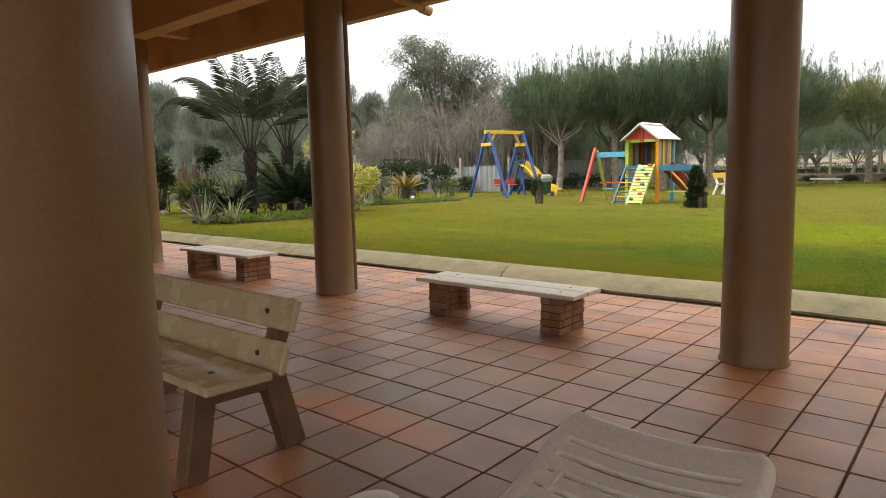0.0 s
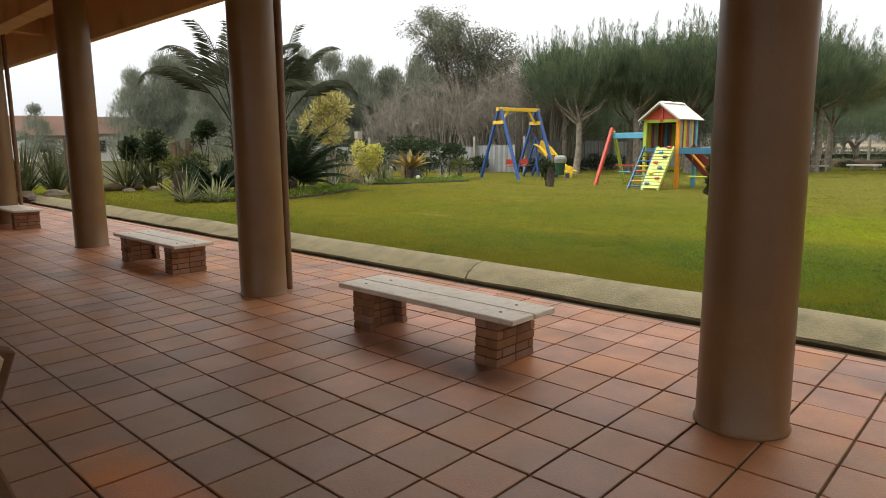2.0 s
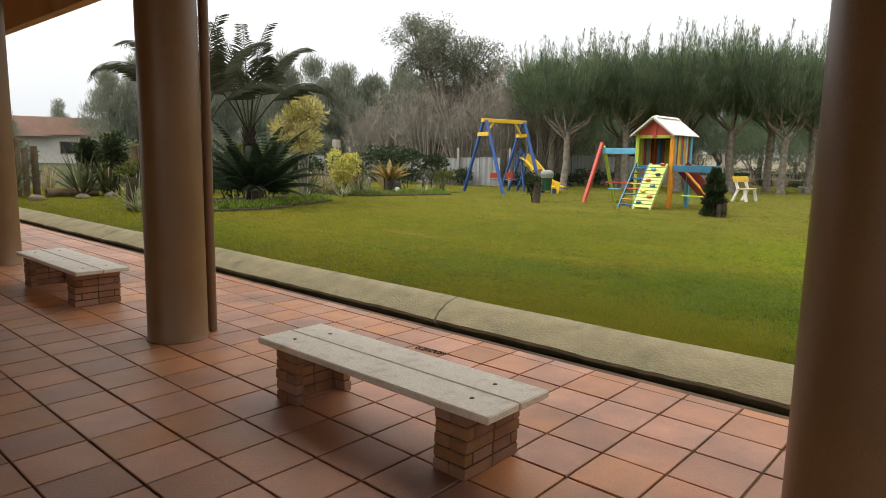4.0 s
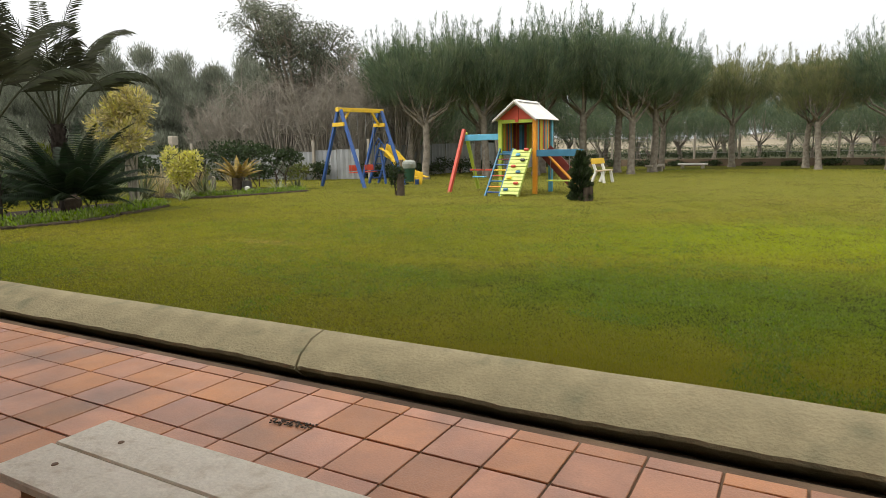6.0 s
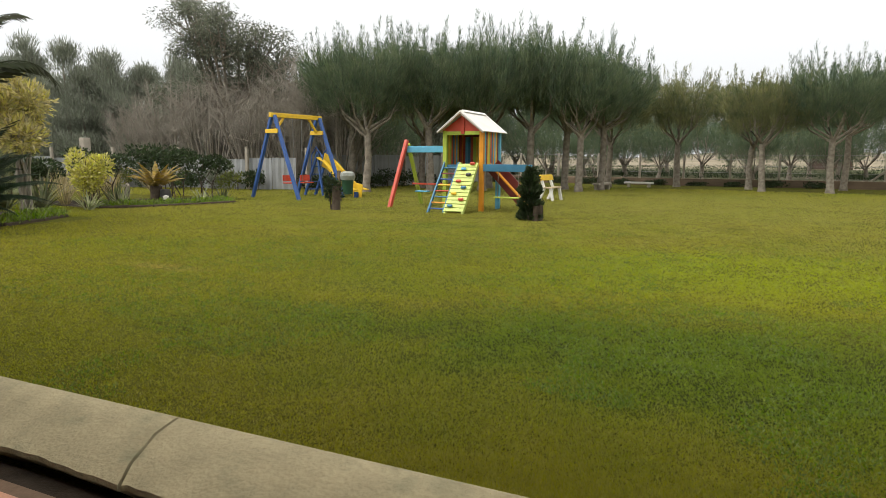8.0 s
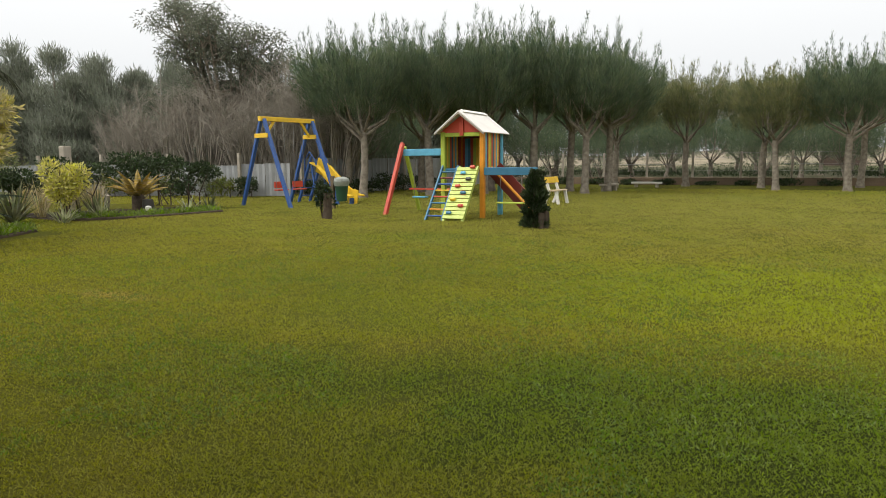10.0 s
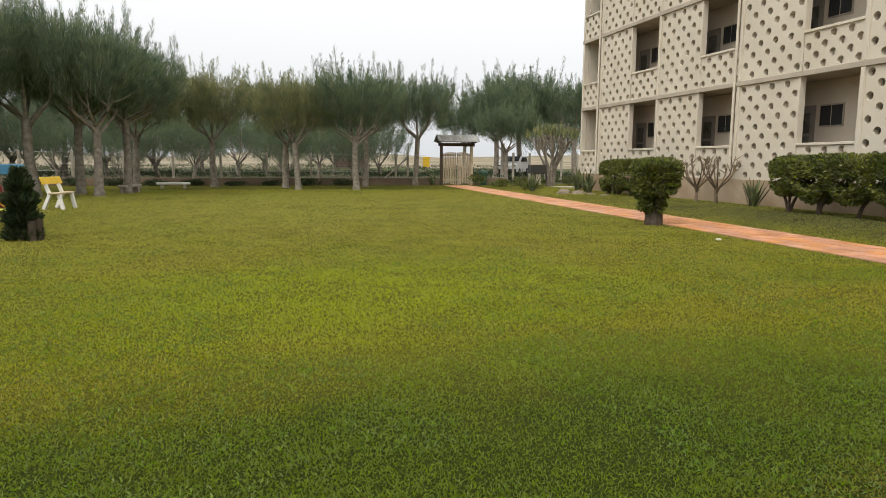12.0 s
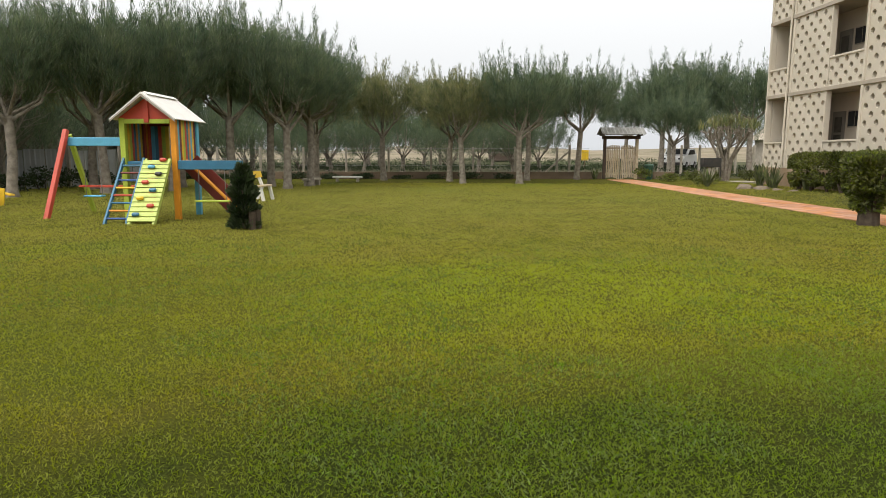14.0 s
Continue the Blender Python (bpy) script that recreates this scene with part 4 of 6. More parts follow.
def far_tree(h, w, n=9000):
    """A tall loose casuarina seen far off: narrow tiers with gaps."""
    g = Geo().tube([(0, 0, -0.1), (0.1, 0, h * 0.5), (0.05, 0.1, h * 0.95)], [0.15, 0.1, 0.02], 7)
    q = []
    m = 60
    zc = h * RNG.uniform(0.08, 1.0, m)
    rr = w * np.interp(zc / h, [0.05, 0.35, 0.7, 1.0], [0.9, 0.9, 0.5, 0.05]) * np.sqrt(RNG.uniform(0.05, 1, m))
    a = RNG.uniform(0, 2 * np.pi, m)
    c = np.stack([rr * np.cos(a), rr * np.sin(a), zc], axis=1)
    k = RNG.integers(0, m, n)
    off = unit(n) * (RNG.uniform(0, 1, n) ** 0.6)[:, None] * np.array([0.65, 0.65, 0.6])
    d = off * 0.5 + np.array([0, 0, 0.6]) + 0.3 * unit(n)
    q.append(needles(c[k] + off, d, 0.42, 0.055))
    return g, np.concatenate(q)

# No mist in the scene; the pale foliage colour alone carries it.
FAR = [kind_of(*far_tree(6.3, 1.9 + 0.4 * i), BARK, HAZED_LEAF) for i in range(3)]
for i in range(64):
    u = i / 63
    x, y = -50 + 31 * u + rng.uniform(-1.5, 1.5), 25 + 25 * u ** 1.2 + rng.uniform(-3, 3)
    plant_tree(FAR[i % 3], x, y, rng.uniform(0.86, 1.12), 40 * i, "tall loose casuarina in the windbreak, its grey-green paled for haze", "misty windbreak trees", rng.uniform(0.9, 1.1))
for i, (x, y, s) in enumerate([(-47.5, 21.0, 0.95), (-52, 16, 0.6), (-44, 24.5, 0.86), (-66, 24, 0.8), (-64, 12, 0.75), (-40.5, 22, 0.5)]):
    plant_tree(FAR[i % 3], x, y, s, 70 * i, "casuarina near the distant house, its grey-green paled for haze", "trees near the house")


def gum_tree(h, w):
    """A broad tree: bare forking limbs that carry separate leafy clumps in a rounded crown."""
    g = Geo().tube([(0, 0, -0.1), (0.05, 0, h * 0.16), (0, 0.1, h * 0.32)], [0.3, 0.22, 0.18], 10)
    clumps = []
    for k in range(30):
        a, e = 2.4 * k, math.asin(0.05 + 0.9 * ((k * 0.618) % 1))
        R = w * rng.uniform(0.75, 0.95)
        tip = Vector((R * math.cos(a) * math.cos(e), R * math.sin(a) * math.cos(e), h * 0.40 + (h * 0.53) * math.sin(e)))
        st = Vector((0, 0.05, h * rng.uniform(0.2, 0.32)))
        mid = st.lerp(tip, 0.5) + Vector((rng.uniform(-0.3, 0.3), rng.uniform(-0.3, 0.3), -0.3))
        g.tube([st, mid, tip], [0.12, 0.07, 0.02], 7, False)
        clumps.append((tip, 0.6))
        for j in range(6):
            q0 = mid.lerp(tip, rng.uniform(0.0, 0.8))
            e2 = q0 + Vector((rng.uniform(-1, 1), rng.uniform(-1, 1), rng.uniform(0.0, 0.8))) * w * 0.34
            g.tube([q0, q0.lerp(e2, 0.5) + Vector((0, 0, -0.08)), e2], [0.045, 0.03, 0.012], 5, False)
            if e2.z > h * 0.4:
                clumps.append((e2, rng.uniform(0.35, 0.7)))
    c = np.array([list(p) for p, r in clumps])
    rad = np.array([r for p, r in clumps])
    n = 42000
    k = RNG.integers(0, len(c), n)
    off = unit(n) * (RNG.uniform(0, 1, n) ** 0.5 * rad[k])[:, None] * np.array([1, 1, 0.75])
    return g, needles(c[k] + off, off + np.array([0, 0, -0.2]) + 0.4 * unit(n), 0.19, 0.06)

def bare_bush(h, w, n=46):
    """A leafless bush: stems from the ground that fork twice."""
    g = Geo()
    for k in range(n):
        a, r = rng.uniform(0, 6.28), w * math.sqrt(rng.uniform(0, 1))
        b = Vector((0.25 * r * math.cos(a), 0.25 * r * math.sin(a), 0))
        t = Vector((r * math.cos(a), r * math.sin(a), h * rng.uniform(0.55, 1.0) * (1 - 0.3 * r / w)))
        mid = b.lerp(t, 0.5) + Vector((rng.uniform(-0.2, 0.2), rng.uniform(-0.2, 0.2), 0.25))
        g.tube([b, mid, t], [0.045, 0.03, 0.008], 4, False)
        for j in range(7):
            q = mid.lerp(t, rng.uniform(0, 0.9))
            e = q + Vector((rng.uniform(-1, 1), rng.uniform(-1, 1), rng.uniform(0.1, 0.9))) * h * 0.15
            g.tube([q, e], [0.012, 0.004], 3, False)
            for s in range(2):
                q2 = q.lerp(e, rng.uniform(0.3, 1))
                g.tube([q2, q2 + Vector((rng.uniform(-1, 1), rng.uniform(-1, 1), rng.uniform(0.0, 0.8))) * h * 0.08], [0.007, 0.004], 3, False)
    return g
plant_tree(kind_of(*gum_tree(9.8, 4.1), BARK, GUM), -24.9, 30.0, 1.0, 200, "broad gum tree with bare limbs and a leafy grey-green top", "gum trees")
bare = [data("crown", bare_bush(6.0, 2.3, 70), TWIG) for i in range(2)]
for i, (x, y, s) in enumerate([(-26.5, 28.2, 1.0), (-24.4, 28.3, 0.95), (-22.3, 29.0, 1.1), (-20.3, 29.3, 1.05), (-28.6, 28.0, 0.8), (-18.6, 30.0, 1.05), (-21.5, 32.0, 1.2), (-25.5, 31.5, 1.15)]):
    root = thing("bare_bush", "tall leafless brown bush behind the sheet fence", "bush", Matrix.Translation((x, y, 0.1)) @ pose(0, 0, 0, 0, 0, 65 * i) @ Matrix.Diagonal((s, s, s, 1)), "bare bushes")
    part("crown", bare[i % 2], None, root)


def leafy(n, centre, size, leaf, width, up=0.3, hollow=0.35):
    """Leaves through an ellipsoid, thicker towards its skin."""
    d = unit(n)
    r = hollow + (1 - hollow) * RNG.uniform(0, 1, n) ** 0.5
    bumps = 1 + 0.16 * np.sin(d[:, 0] * 7 + 1) * np.sin(d[:, 1] * 6) + 0.1 * np.sin(d[:, 2] * 9)
    p = np.array(centre) + d * (r * bumps)[:, None] * np.array(size)
    return leaves(p, d + np.array([0, 0, up]) + 0.7 * unit(n), leaf, width)

def lumpy(n, centre, size, leaf, width, lumps=9):
    """Leaves in uneven rounded lumps that together fill an ellipsoid."""
    c = np.array(centre) + unit(lumps) * RNG.uniform(0.25, 0.75, lumps)[:, None] * np.array(size)
    k = RNG.integers(0, lumps, n)
    d = unit(n)
    r = RNG.uniform(0.25, 1, n) ** 0.5 * RNG.uniform(0.75, 1.1, lumps)[k] * 0.46
    return leaves(c[k] + d * r[:, None] * np.array(size), d + np.array([0, 0, 0.3]) + 0.7 * unit(n), leaf, width)

def shrub(name, label, x, y, h, w, material, n=900, leaf=0.09, width=0.045, stems=4, low=0.25, group="garden shrubs", turn=0, bark=None, z=None):
    root = thing(name, label, "shrub", pose(x, y, LAWN if z is None else z, 0, 0, turn), group)
    g = Geo()
    for k in range(stems):
        a = 6.28 * k / stems + 0.4
        g.tube([(0.25 * w * math.cos(a) * 0.5, 0.25 * w * math.sin(a) * 0.5, -0.04), (0.12 * w * math.cos(a * 1.7), 0.12 * w * math.sin(a * 1.7), h * 0.3), (0.3 * w * math.cos(a), 0.3 * w * math.sin(a), h * 0.75)], [0.03, 0.025, 0.012] if bark else [0.022, 0.018, 0.008], 6)
    part("stem_base", g, bark or DBARK, root)
    part("foliage", quads("foliage", lumpy(n, (0, 0, h * (low + 1) / 2), (w / 2, w / 2, h * (1 - low) / 2), leaf, width), material), None, root)
    return root

def tuft(name, label, x, y, n, length, width, material, spread=0.8, group="strap-leaved plants", droop=0.25, z=LAWN, segs=4):
    """A rosette of long arching strap leaves."""
    root = thing(name, label, "plant", pose(x, y, z), group)
    out = []
    for k in range(n):
        a, t = RNG.uniform(0, 2 * np.pi), RNG.uniform(0.1, 1.0) * spread
        L = length * RNG.uniform(0.65, 1.1)
        d = np.array([math.cos(a) * math.sin(t), math.sin(a) * math.sin(t), math.cos(t)])
        s = np.array([-math.sin(a), math.cos(a), 0]) * width / 2
        b = np.array([0.06 * math.cos(a), 0.06 * math.sin(a), 0.0]) * RNG.uniform(0, 2)
        prev = None
        for i in range(segs + 1):
            u = i / segs
            c = b + d * L * u - np.array([0, 0, droop * L * u * u * math.sin(t)]) + np.array([math.cos(a), math.sin(a), 0]) * 0.1 * L * u * u
            w = math.sin(math.pi * min(0.97, 0.2 + 0.8 * u)) + 0.05
            cur = (c + s * w, c - s * w)
            if prev:
                out.append([prev[0], prev[1], cur[1], cur[0]])
            prev = cur
    part("leaves", quads("leaves", np.array(out), material), None, root)
    return root

def frond(g_out, base, az, tilt, L, arch, leaf, width, n=34, twist=0.0, curl=2.0, bare_stalk=0.12):
    """Leaflets either side of an arching rib; gives the rib's points."""
    rib = []
    for i in range(13):
        u = i / 12
        e = tilt - arch * u ** curl
        rib.append((rib[-1] + Vector((math.cos(az) * math.cos(e), math.sin(az) * math.cos(e), math.sin(e))) * (L / 12)) if rib else Vector(base))
    for i in range(n):
        u = bare_stalk + (1 - bare_stalk) * i / n
        k = min(11, int(u * 12))
        p = rib[k].lerp(rib[k + 1], u * 12 - k)
        d = (rib[k + 1] - rib[k]).normalized()
        side = Vector((-math.sin(az), math.cos(az), 0))
        up = side.cross(d)
        ll = leaf * max(0.45 if twist else 0.0, math.sin(math.pi * min(0.95, 0.25 + 0.72 * u)))
        for s in (-1, 1):
            w = (side * s * (0.85 if not twist else 0.62 + 0.2 * rng.uniform(-1, 1)) + d * (0.55 + twist) + up * 0.3 + Vector((0, 0, -0.12 - 0.25 * twist * rng.uniform(0, 1)))).normalized()
            a = d * width / 2
            tip = p + w * ll - Vector((0, 0, 0.12 * ll))
            g_out.append([p - a, p + a, p + w * ll * 0.6 + a * 0.7, tip])
    return rib

BLACKB = mat("black_fibre_bark", (0.022, 0.018, 0.015), (0.045, 0.036, 0.028), 9, 0.95, 0.8, 40)
def palm(x, y, h, r, n, L, lean=0.0, label=""):
    root = thing("palm_tree", label or "feather palm with a thick dark trunk and stiff rising fronds", "palm", pose(x, y, LAWN), "garden palms")
    g = Geo()
    prof = []
    for k in range(15):
        u = k / 14
        z = h * u
        rr = r * (0.85 - 0.15 * u + 0.5 * math.exp(-((u - 0.82) / 0.2) ** 2)) * (1 + (0.05 if k % 2 else -0.03))
        prof.append((rr, z))
    g.lathe(prof, 14)
    for k in range(60):
        a, z = k * 2.4, h * (0.25 + 0.75 * k / 60)
        c, s = math.cos(a), math.sin(a)
        rr = r * (0.75 + 0.45 * math.exp(-((z / h - 0.82) / 0.2) ** 2))
        g.bar((rr * c, rr * s, z), ((rr + 0.045) * c, (rr + 0.045) * s, z + 0.14), 0.045, 0.018, 0.002)
    part("trunk", g, BLACKB, root, "rough dark trunk with old leaf bases")
    for k in range(n):
        az = 2.399 * k + 0.3
        tilt = 1.5 - 0.62 * (k / n) + 0.06 * math.sin(k * 3.1)
        q = []
        rib = frond(q, (0.08 * math.cos(az), 0.08 * math.sin(az), h * 0.98), az, tilt, L * (0.85 + 0.15 * math.sin(k * 1.9) ** 2), 0.5 + 1.7 * (k / n), 0.72, 0.018, 40, 0.3, 2.6, 0.33)
        fr = part("frond", quads("frond", np.array([[list(v) for v in f] for f in q]), PALM), None, root)
        part("rib", Geo().tube(rib, [0.026 - 0.0017 * i for i in range(13)], 5), PALM, fr)
    return root
palm(-15.05, 10.45, 1.85, 0.125, 9, 3.1)
palm(-16.0, 12.35, 2.0, 0.125, 9, 3.2)

def cycad(x, y, n, L, material, name, label, tilt0=1.15, tilt1=0.2, leaf=0.16, h=0.3):
    root = thing(name, label, "plant", pose(x, y, LAWN), "feather-leaved plants")
    part("trunk", Geo().lathe([(0.14, -0.02), (0.17, 0.1), (0.16, h), (0.06, h + 0.08)], 12), DBARK, root)
    for k in range(n):
        az = 2.399 * k
        q = []
        rib = frond(q, (0.05 * math.cos(az), 0.05 * math.sin(az), h), az, tilt1 + (tilt0 - tilt1) * (1 - k / n), L * (0.85 + 0.15 * math.sin(k)), 0.7, leaf, 0.03, 40)
        part("frond", quads("frond", np.array([[list(v) for v in f] for f in q]), material), None, root)
    return root
cycad(-14.95, 11.9, 44, 2.25, CYCAD, "cycad", "dark glossy cycad with a wide rosette of stiff leaves", 1.25, 0.12, 0.26, 0.4)
cycad(-15.2, 9.9, 18, 0.95, CYCAD, "cycad", "dark glossy cycad with a wide rosette of stiff leaves")
cycad(-16.9, 18.35, 20, 0.95, BROMEL, "bromeliad", "orange-green rosette plant in the garden bed", 1.2, 0.4, 0.12, 0.5)

# yellow crotons and the planted beds
c = shrub("croton_bush", "tall yellow-green croton bush on bare stems", -15.85, 13.95, 2.9, 1.0, CROTON, 2600, 0.15, 0.045, 13, 0.5, "yellow bushes", bark=TWIG)
part("foliage", quads("foliage", np.concatenate([leafy(700, (0.4, -0.25, 1.7), (0.45, 0.4, 0.35), 0.15, 0.05), leafy(700, (-0.3, 0.25, 2.25), (0.42, 0.42, 0.4), 0.15, 0.05), leafy(500, (0.3, 0.1, 2.45), (0.35, 0.35, 0.35), 0.15, 0.05), leafy(500, (-0.55, -0.2, 2.0), (0.4, 0.4, 0.35), 0.15, 0.05)]), CROTON), None, c)
shrub("croton_bush", "round bright yellow croton shrub", -17.05, 16.35, 1.65, 1.1, LIME, 3200, 0.1, 0.042, 6, 0.12, "yellow bushes")
shrub("croton_bush", "bright green leafy shrub behind the palms", -17.6, 13.0, 1.75, 1.2, HEDGE, 1200, 0.14, 0.05, 5, 0.3, "yellow bushes")
shrub("croton_bush", "bright green leafy shrub behind the palms", -18.4, 10.6, 1.3, 1.3, HEDGE, 1100, 0.14, 0.05, 5, 0.2, "yellow bushes")
for x, y, h, w in ((-18.9, 18.2, 1.6, 2.2), (-18.3, 19.6, 1.7, 2.2), (-17.6, 20.9, 1.5, 1.8), (-19.9, 17.0, 1.3, 1.7), (-19.4, 21.4, 1.6, 2.0)):
    shrub("spreading_shrub", "dark flat-topped spreading shrub in the garden bed", x, y, h, w, DARKLEAF, 1500, 0.1, 0.05, 5, 0.5, "dark spreading shrubs")
for i, (x, y, n, L, mt) in enumerate([(-14.3, 9.35, 46, 0.85, SPIDER), (-16.6, 16.0, 40, 0.6, SPIDER), (-16.9, 17.2, 40, 0.6, SPIDER), (-16.2, 19.4, 36, 0.6, SPIDER), (-15.3, 13.6, 26, 0.5, SPIDER), (-17.8, 15.6, 60, 1.05, FLAX), (-18.3, 15.0, 50, 1.1, FLAX), (-16.2, 20.2, 30, 0.55, FLAX), (-17.3, 17.4, 40, 0.7, FLAX), (-15.0, 8.95, 46, 0.9, SPIDER)]):
    tuft("strap_plant", "clump of pale striped strap leaves" if mt is SPIDER else "clump of long olive strap leaves", x, y, n, L, 0.035 if mt is SPIDER else 0.05, mt, 1.15)
for i, (x, y, n, L) in enumerate([(-20.6, 7.0, 80, 1.6), (-20.9, 7.9, 70, 1.5), (-20.7, 9.8, 70, 1.45), (-20.9, 10.6, 80, 1.5), (-20.6, 13.6, 70, 1.5), (-20.2, 14.6, 70, 1.4), (-19.8, 6.2, 60, 1.3), (-20.2, 12.9, 60, 1.5)]):
    tuft("flax_plant", "large clump of upright dark flax leaves by the log fence", x, y, n, L, 0.06, FLAX, 0.95, "flax clumps", 0.3)
for i, (x, y, h, w) in enumerate([(-20.3, 10.6, 2.0, 1.0), (-20.0, 12.05, 2.2, 0.75), (-21.2, 10.2, 1.8, 0.8)]):
    shrub("dark_shrub", "upright dark-leaved shrub beside the log fence", x, y, h, w, DARKLEAF, 1300, 0.13, 0.06, 4, 0.35 if i != 1 else 0.6, "upright dark shrubs")
for i, (x, y, s) in enumerate([(-24, 9, 1.2), (-25.5, 12.5, 1.6), (-26, 16, 1.5), (-24.8, 19, 1.3), (-29, 18.5, 2.2), (-23.2, 6, 1.0), (-23, 15.2, 1.1), (-30.5, 22, 2.4)]):
    shrub("wild_bush", "loose olive-green wild bush beyond the garden", x, y, 1.2 * s, 1.5 * s, CASO[0][1].materials[0] if i % 2 else GUM, 1400, 0.16, 0.05, 5, 0.1, "wild bushes")

def mound(name, label, pts, w, h, material, n=1500, leaf=0.09, group="bed borders"):
    """A low clipped edging of small leaves along a line of points."""
    root = thing(name, label, "plant", pose(0, 0, 0), group)
    P = [Vector(p) for p in pts]
    t = RNG.uniform(0, len(P) - 1, n)
    i = t.astype(int)
    A, B = np.array([list(v) for v in P]), np.array([list(v) for v in P[1:] + P[-1:]])
    c = A[i] + (B[i] - A[i]) * (t - i)[:, None]
    off = RNG.uniform(-1, 1, (n, 3)) * np.array([w / 2, w / 2, 0])
    z = h * RNG.uniform(0.1, 1, n) * (1 - 0.5 * np.minimum(1, (off[:, 0] ** 2 + off[:, 1] ** 2) / (w / 2) ** 2))
    p = c + off + np.stack([0 * z, 0 * z, z * 0.7], axis=1)
    part("foliage", quads("foliage", leaves(p, unit(n) * 0.6 + np.array([0, 0, 0.8]), leaf, leaf * 0.35), material), None, root)
    return root
mound("border_plants", "low bright green clipped edging along the bed", [(-14.6, 9.3, LAWN), (-14.2, 10.2, LAWN), (-14.0, 11.2, LAWN), (-14.3, 12.2, LAWN)], 0.5, 0.32, BORDER, 2600)
mound("border_plants", "low bright green clipped edging along the bed", [(-14.6, 12.6, LAWN), (-15.0, 13.5, LAWN), (-15.5, 14.4, LAWN)], 0.5, 0.3, BORDER, 1500)
mound("border_plants", "low bright green clipped edging along the bed", [(-17.1, 16.5, LAWN), (-16.3, 17.6, LAWN), (-15.9, 18.8, LAWN), (-15.7, 19.9, LAWN)], 0.42, 0.26, BORDER, 2200)
for pts in ([(-14.5, 9.15), (-13.95, 10.2), (-13.75, 11.2), (-14.05, 12.3)], [(-14.4, 12.6), (-14.8, 13.6), (-15.3, 14.5)], [(-17.0, 16.3), (-16.1, 17.5), (-15.7, 18.7), (-15.45, 19.9)]):
    g = Geo()
    for a, b in zip(pts, pts[1:]):
        g.bar((*a, LAWN + 0.01), (*b, LAWN + 0.01), 0.09, 0.1, 0.02)
    thing("trim_edging", "dark timber edging of a garden bed", "edging", geo=g, material=DBARK, kind="structure")
for k, (pts) in enumerate(([(-14.7, 9.2), (-13.95, 11.2), (-14.4, 12.5), (-15.4, 14.5), (-17.8, 14.6), (-17.8, 9.8)], [(-17.2, 16.2), (-15.7, 18.7), (-15.5, 20.0), (-17.8, 21.8), (-20.6, 17.2)])):
    n = len(pts)
    g = Geo().add([(*p, LAWN + 0.015) for p in pts] + [(*p, LAWN - 0.05) for p in pts], [tuple(range(n))] + [(i, i + n, (i + 1) % n + n, (i + 1) % n) for i in range(n)])
    thing("ground_bed", "bare dark soil of a planted bed", "soil", geo=g, material=DIRT, kind="structure")

def log_post(h, r, name="log_post", label="weathered round log of the garden fence", group="log fence"):
    return Geo().tube([(0, 0, -0.05), (0.01, 0, h * 0.5), (0, 0.01, h)], [r, r * 0.97, r * 0.92], 10)
log_me = [data("log", log_post(1.45, 0.085), LOG), data("log", log_post(1.6, 0.095), LOG)]
for gi, (ys, x0) in enumerate((([4.6 + 0.25 * k for k in range(7)], -20.1), ([8.35 + 0.22 * k for k in range(3)], -21.2), ([10.95 + 0.16 * k for k in range(5)], -19.9), ([15.4 + 0.3 * k for k in range(2)], -21.6))):
    root = thing("log_fence", "short run of upright weathered logs", "fence", pose(x0, ys[0], LAWN), "log fence runs")
    for k, y in enumerate(ys):
        part("log", log_me[(k + gi) % 2], None, root).matrix_basis = pose(0.05 * math.sin(k * 4), y - ys[0], -0.1 * (k % 3), 1.5 * math.sin(k * 7), 1.5 * math.cos(k * 5), 60 * k)
g = Geo().tube([(-20.7, 8.9, 0.2), (-20.6, 10.2, 0.2)], [0.13, 0.12], 10)
thing("fallen_log", "thick pale log lying by the flax", "log", geo=g, material=LOG, smooth=True)
rock_me = []
for k in range(3):
    bm = bmesh.new()
    bmesh.ops.create_icosphere(bm, subdivisions=2, radius=1)
    for v in bm.verts:
        v.co *= 1 + 0.35 * noise.noise(v.co * 1.3 + Vector((k * 9, 0, 0)))
        v.co.z *= 0.55
    me = bpy.data.meshes.new("rock")
    bm.to_mesh(me)
    bm.free()
    me.materials.append(STONE)
    rock_me.append(me)
for i, (x, y, s) in enumerate([(-19.6, 7.5, 0.28), (-19.5, 8.3, 0.22), (-19.9, 10.3, 0.2), (-19.7, 11.0, 0.22), (-19.6, 6.7, 0.3), (-19.8, 9.5, 0.18), (9.6, 30.4, 0.3), (9.7, 29.6, 0.24), (9.3, 31.2, 0.34), (9.8, 28.8, 0.22)]):
    thing("rock", "brown garden stone lying on the lawn edge", "rock", Matrix.Translation((x, y, LAWN + s * 0.2)) @ pose(0, 0, 0, 0, 0, 50 * i) @ Matrix.Diagonal((s, s, s, 1)), "garden stones", geo=rock_me[i % 3])
thing("rock", "pale upright stone in the flower bed", "rock", Matrix.Translation((-17.35, 17.75, LAWN + 0.3)) @ pose(0, 0, 0, 20, 35, 0) @ Matrix.Diagonal((0.16, 0.1, 0.7, 1)), geo=data("rock", Geo().box(0, 0, 0, 1, 1, 1, 0.2), POST))
root = thing("stump_planter", "short cut log standing at the corner of the bed", "planter", pose(-15.35, 9.0, LAWN))
part("log", Geo().tube([(0, 0, -0.03), (0, 0, 0.72)], [0.15, 0.13], 14), DBARK, root)
root = thing("bed_post", "pale concrete fence post behind the flower bed", "post", pose(-20.6, 19.0, LAWN))
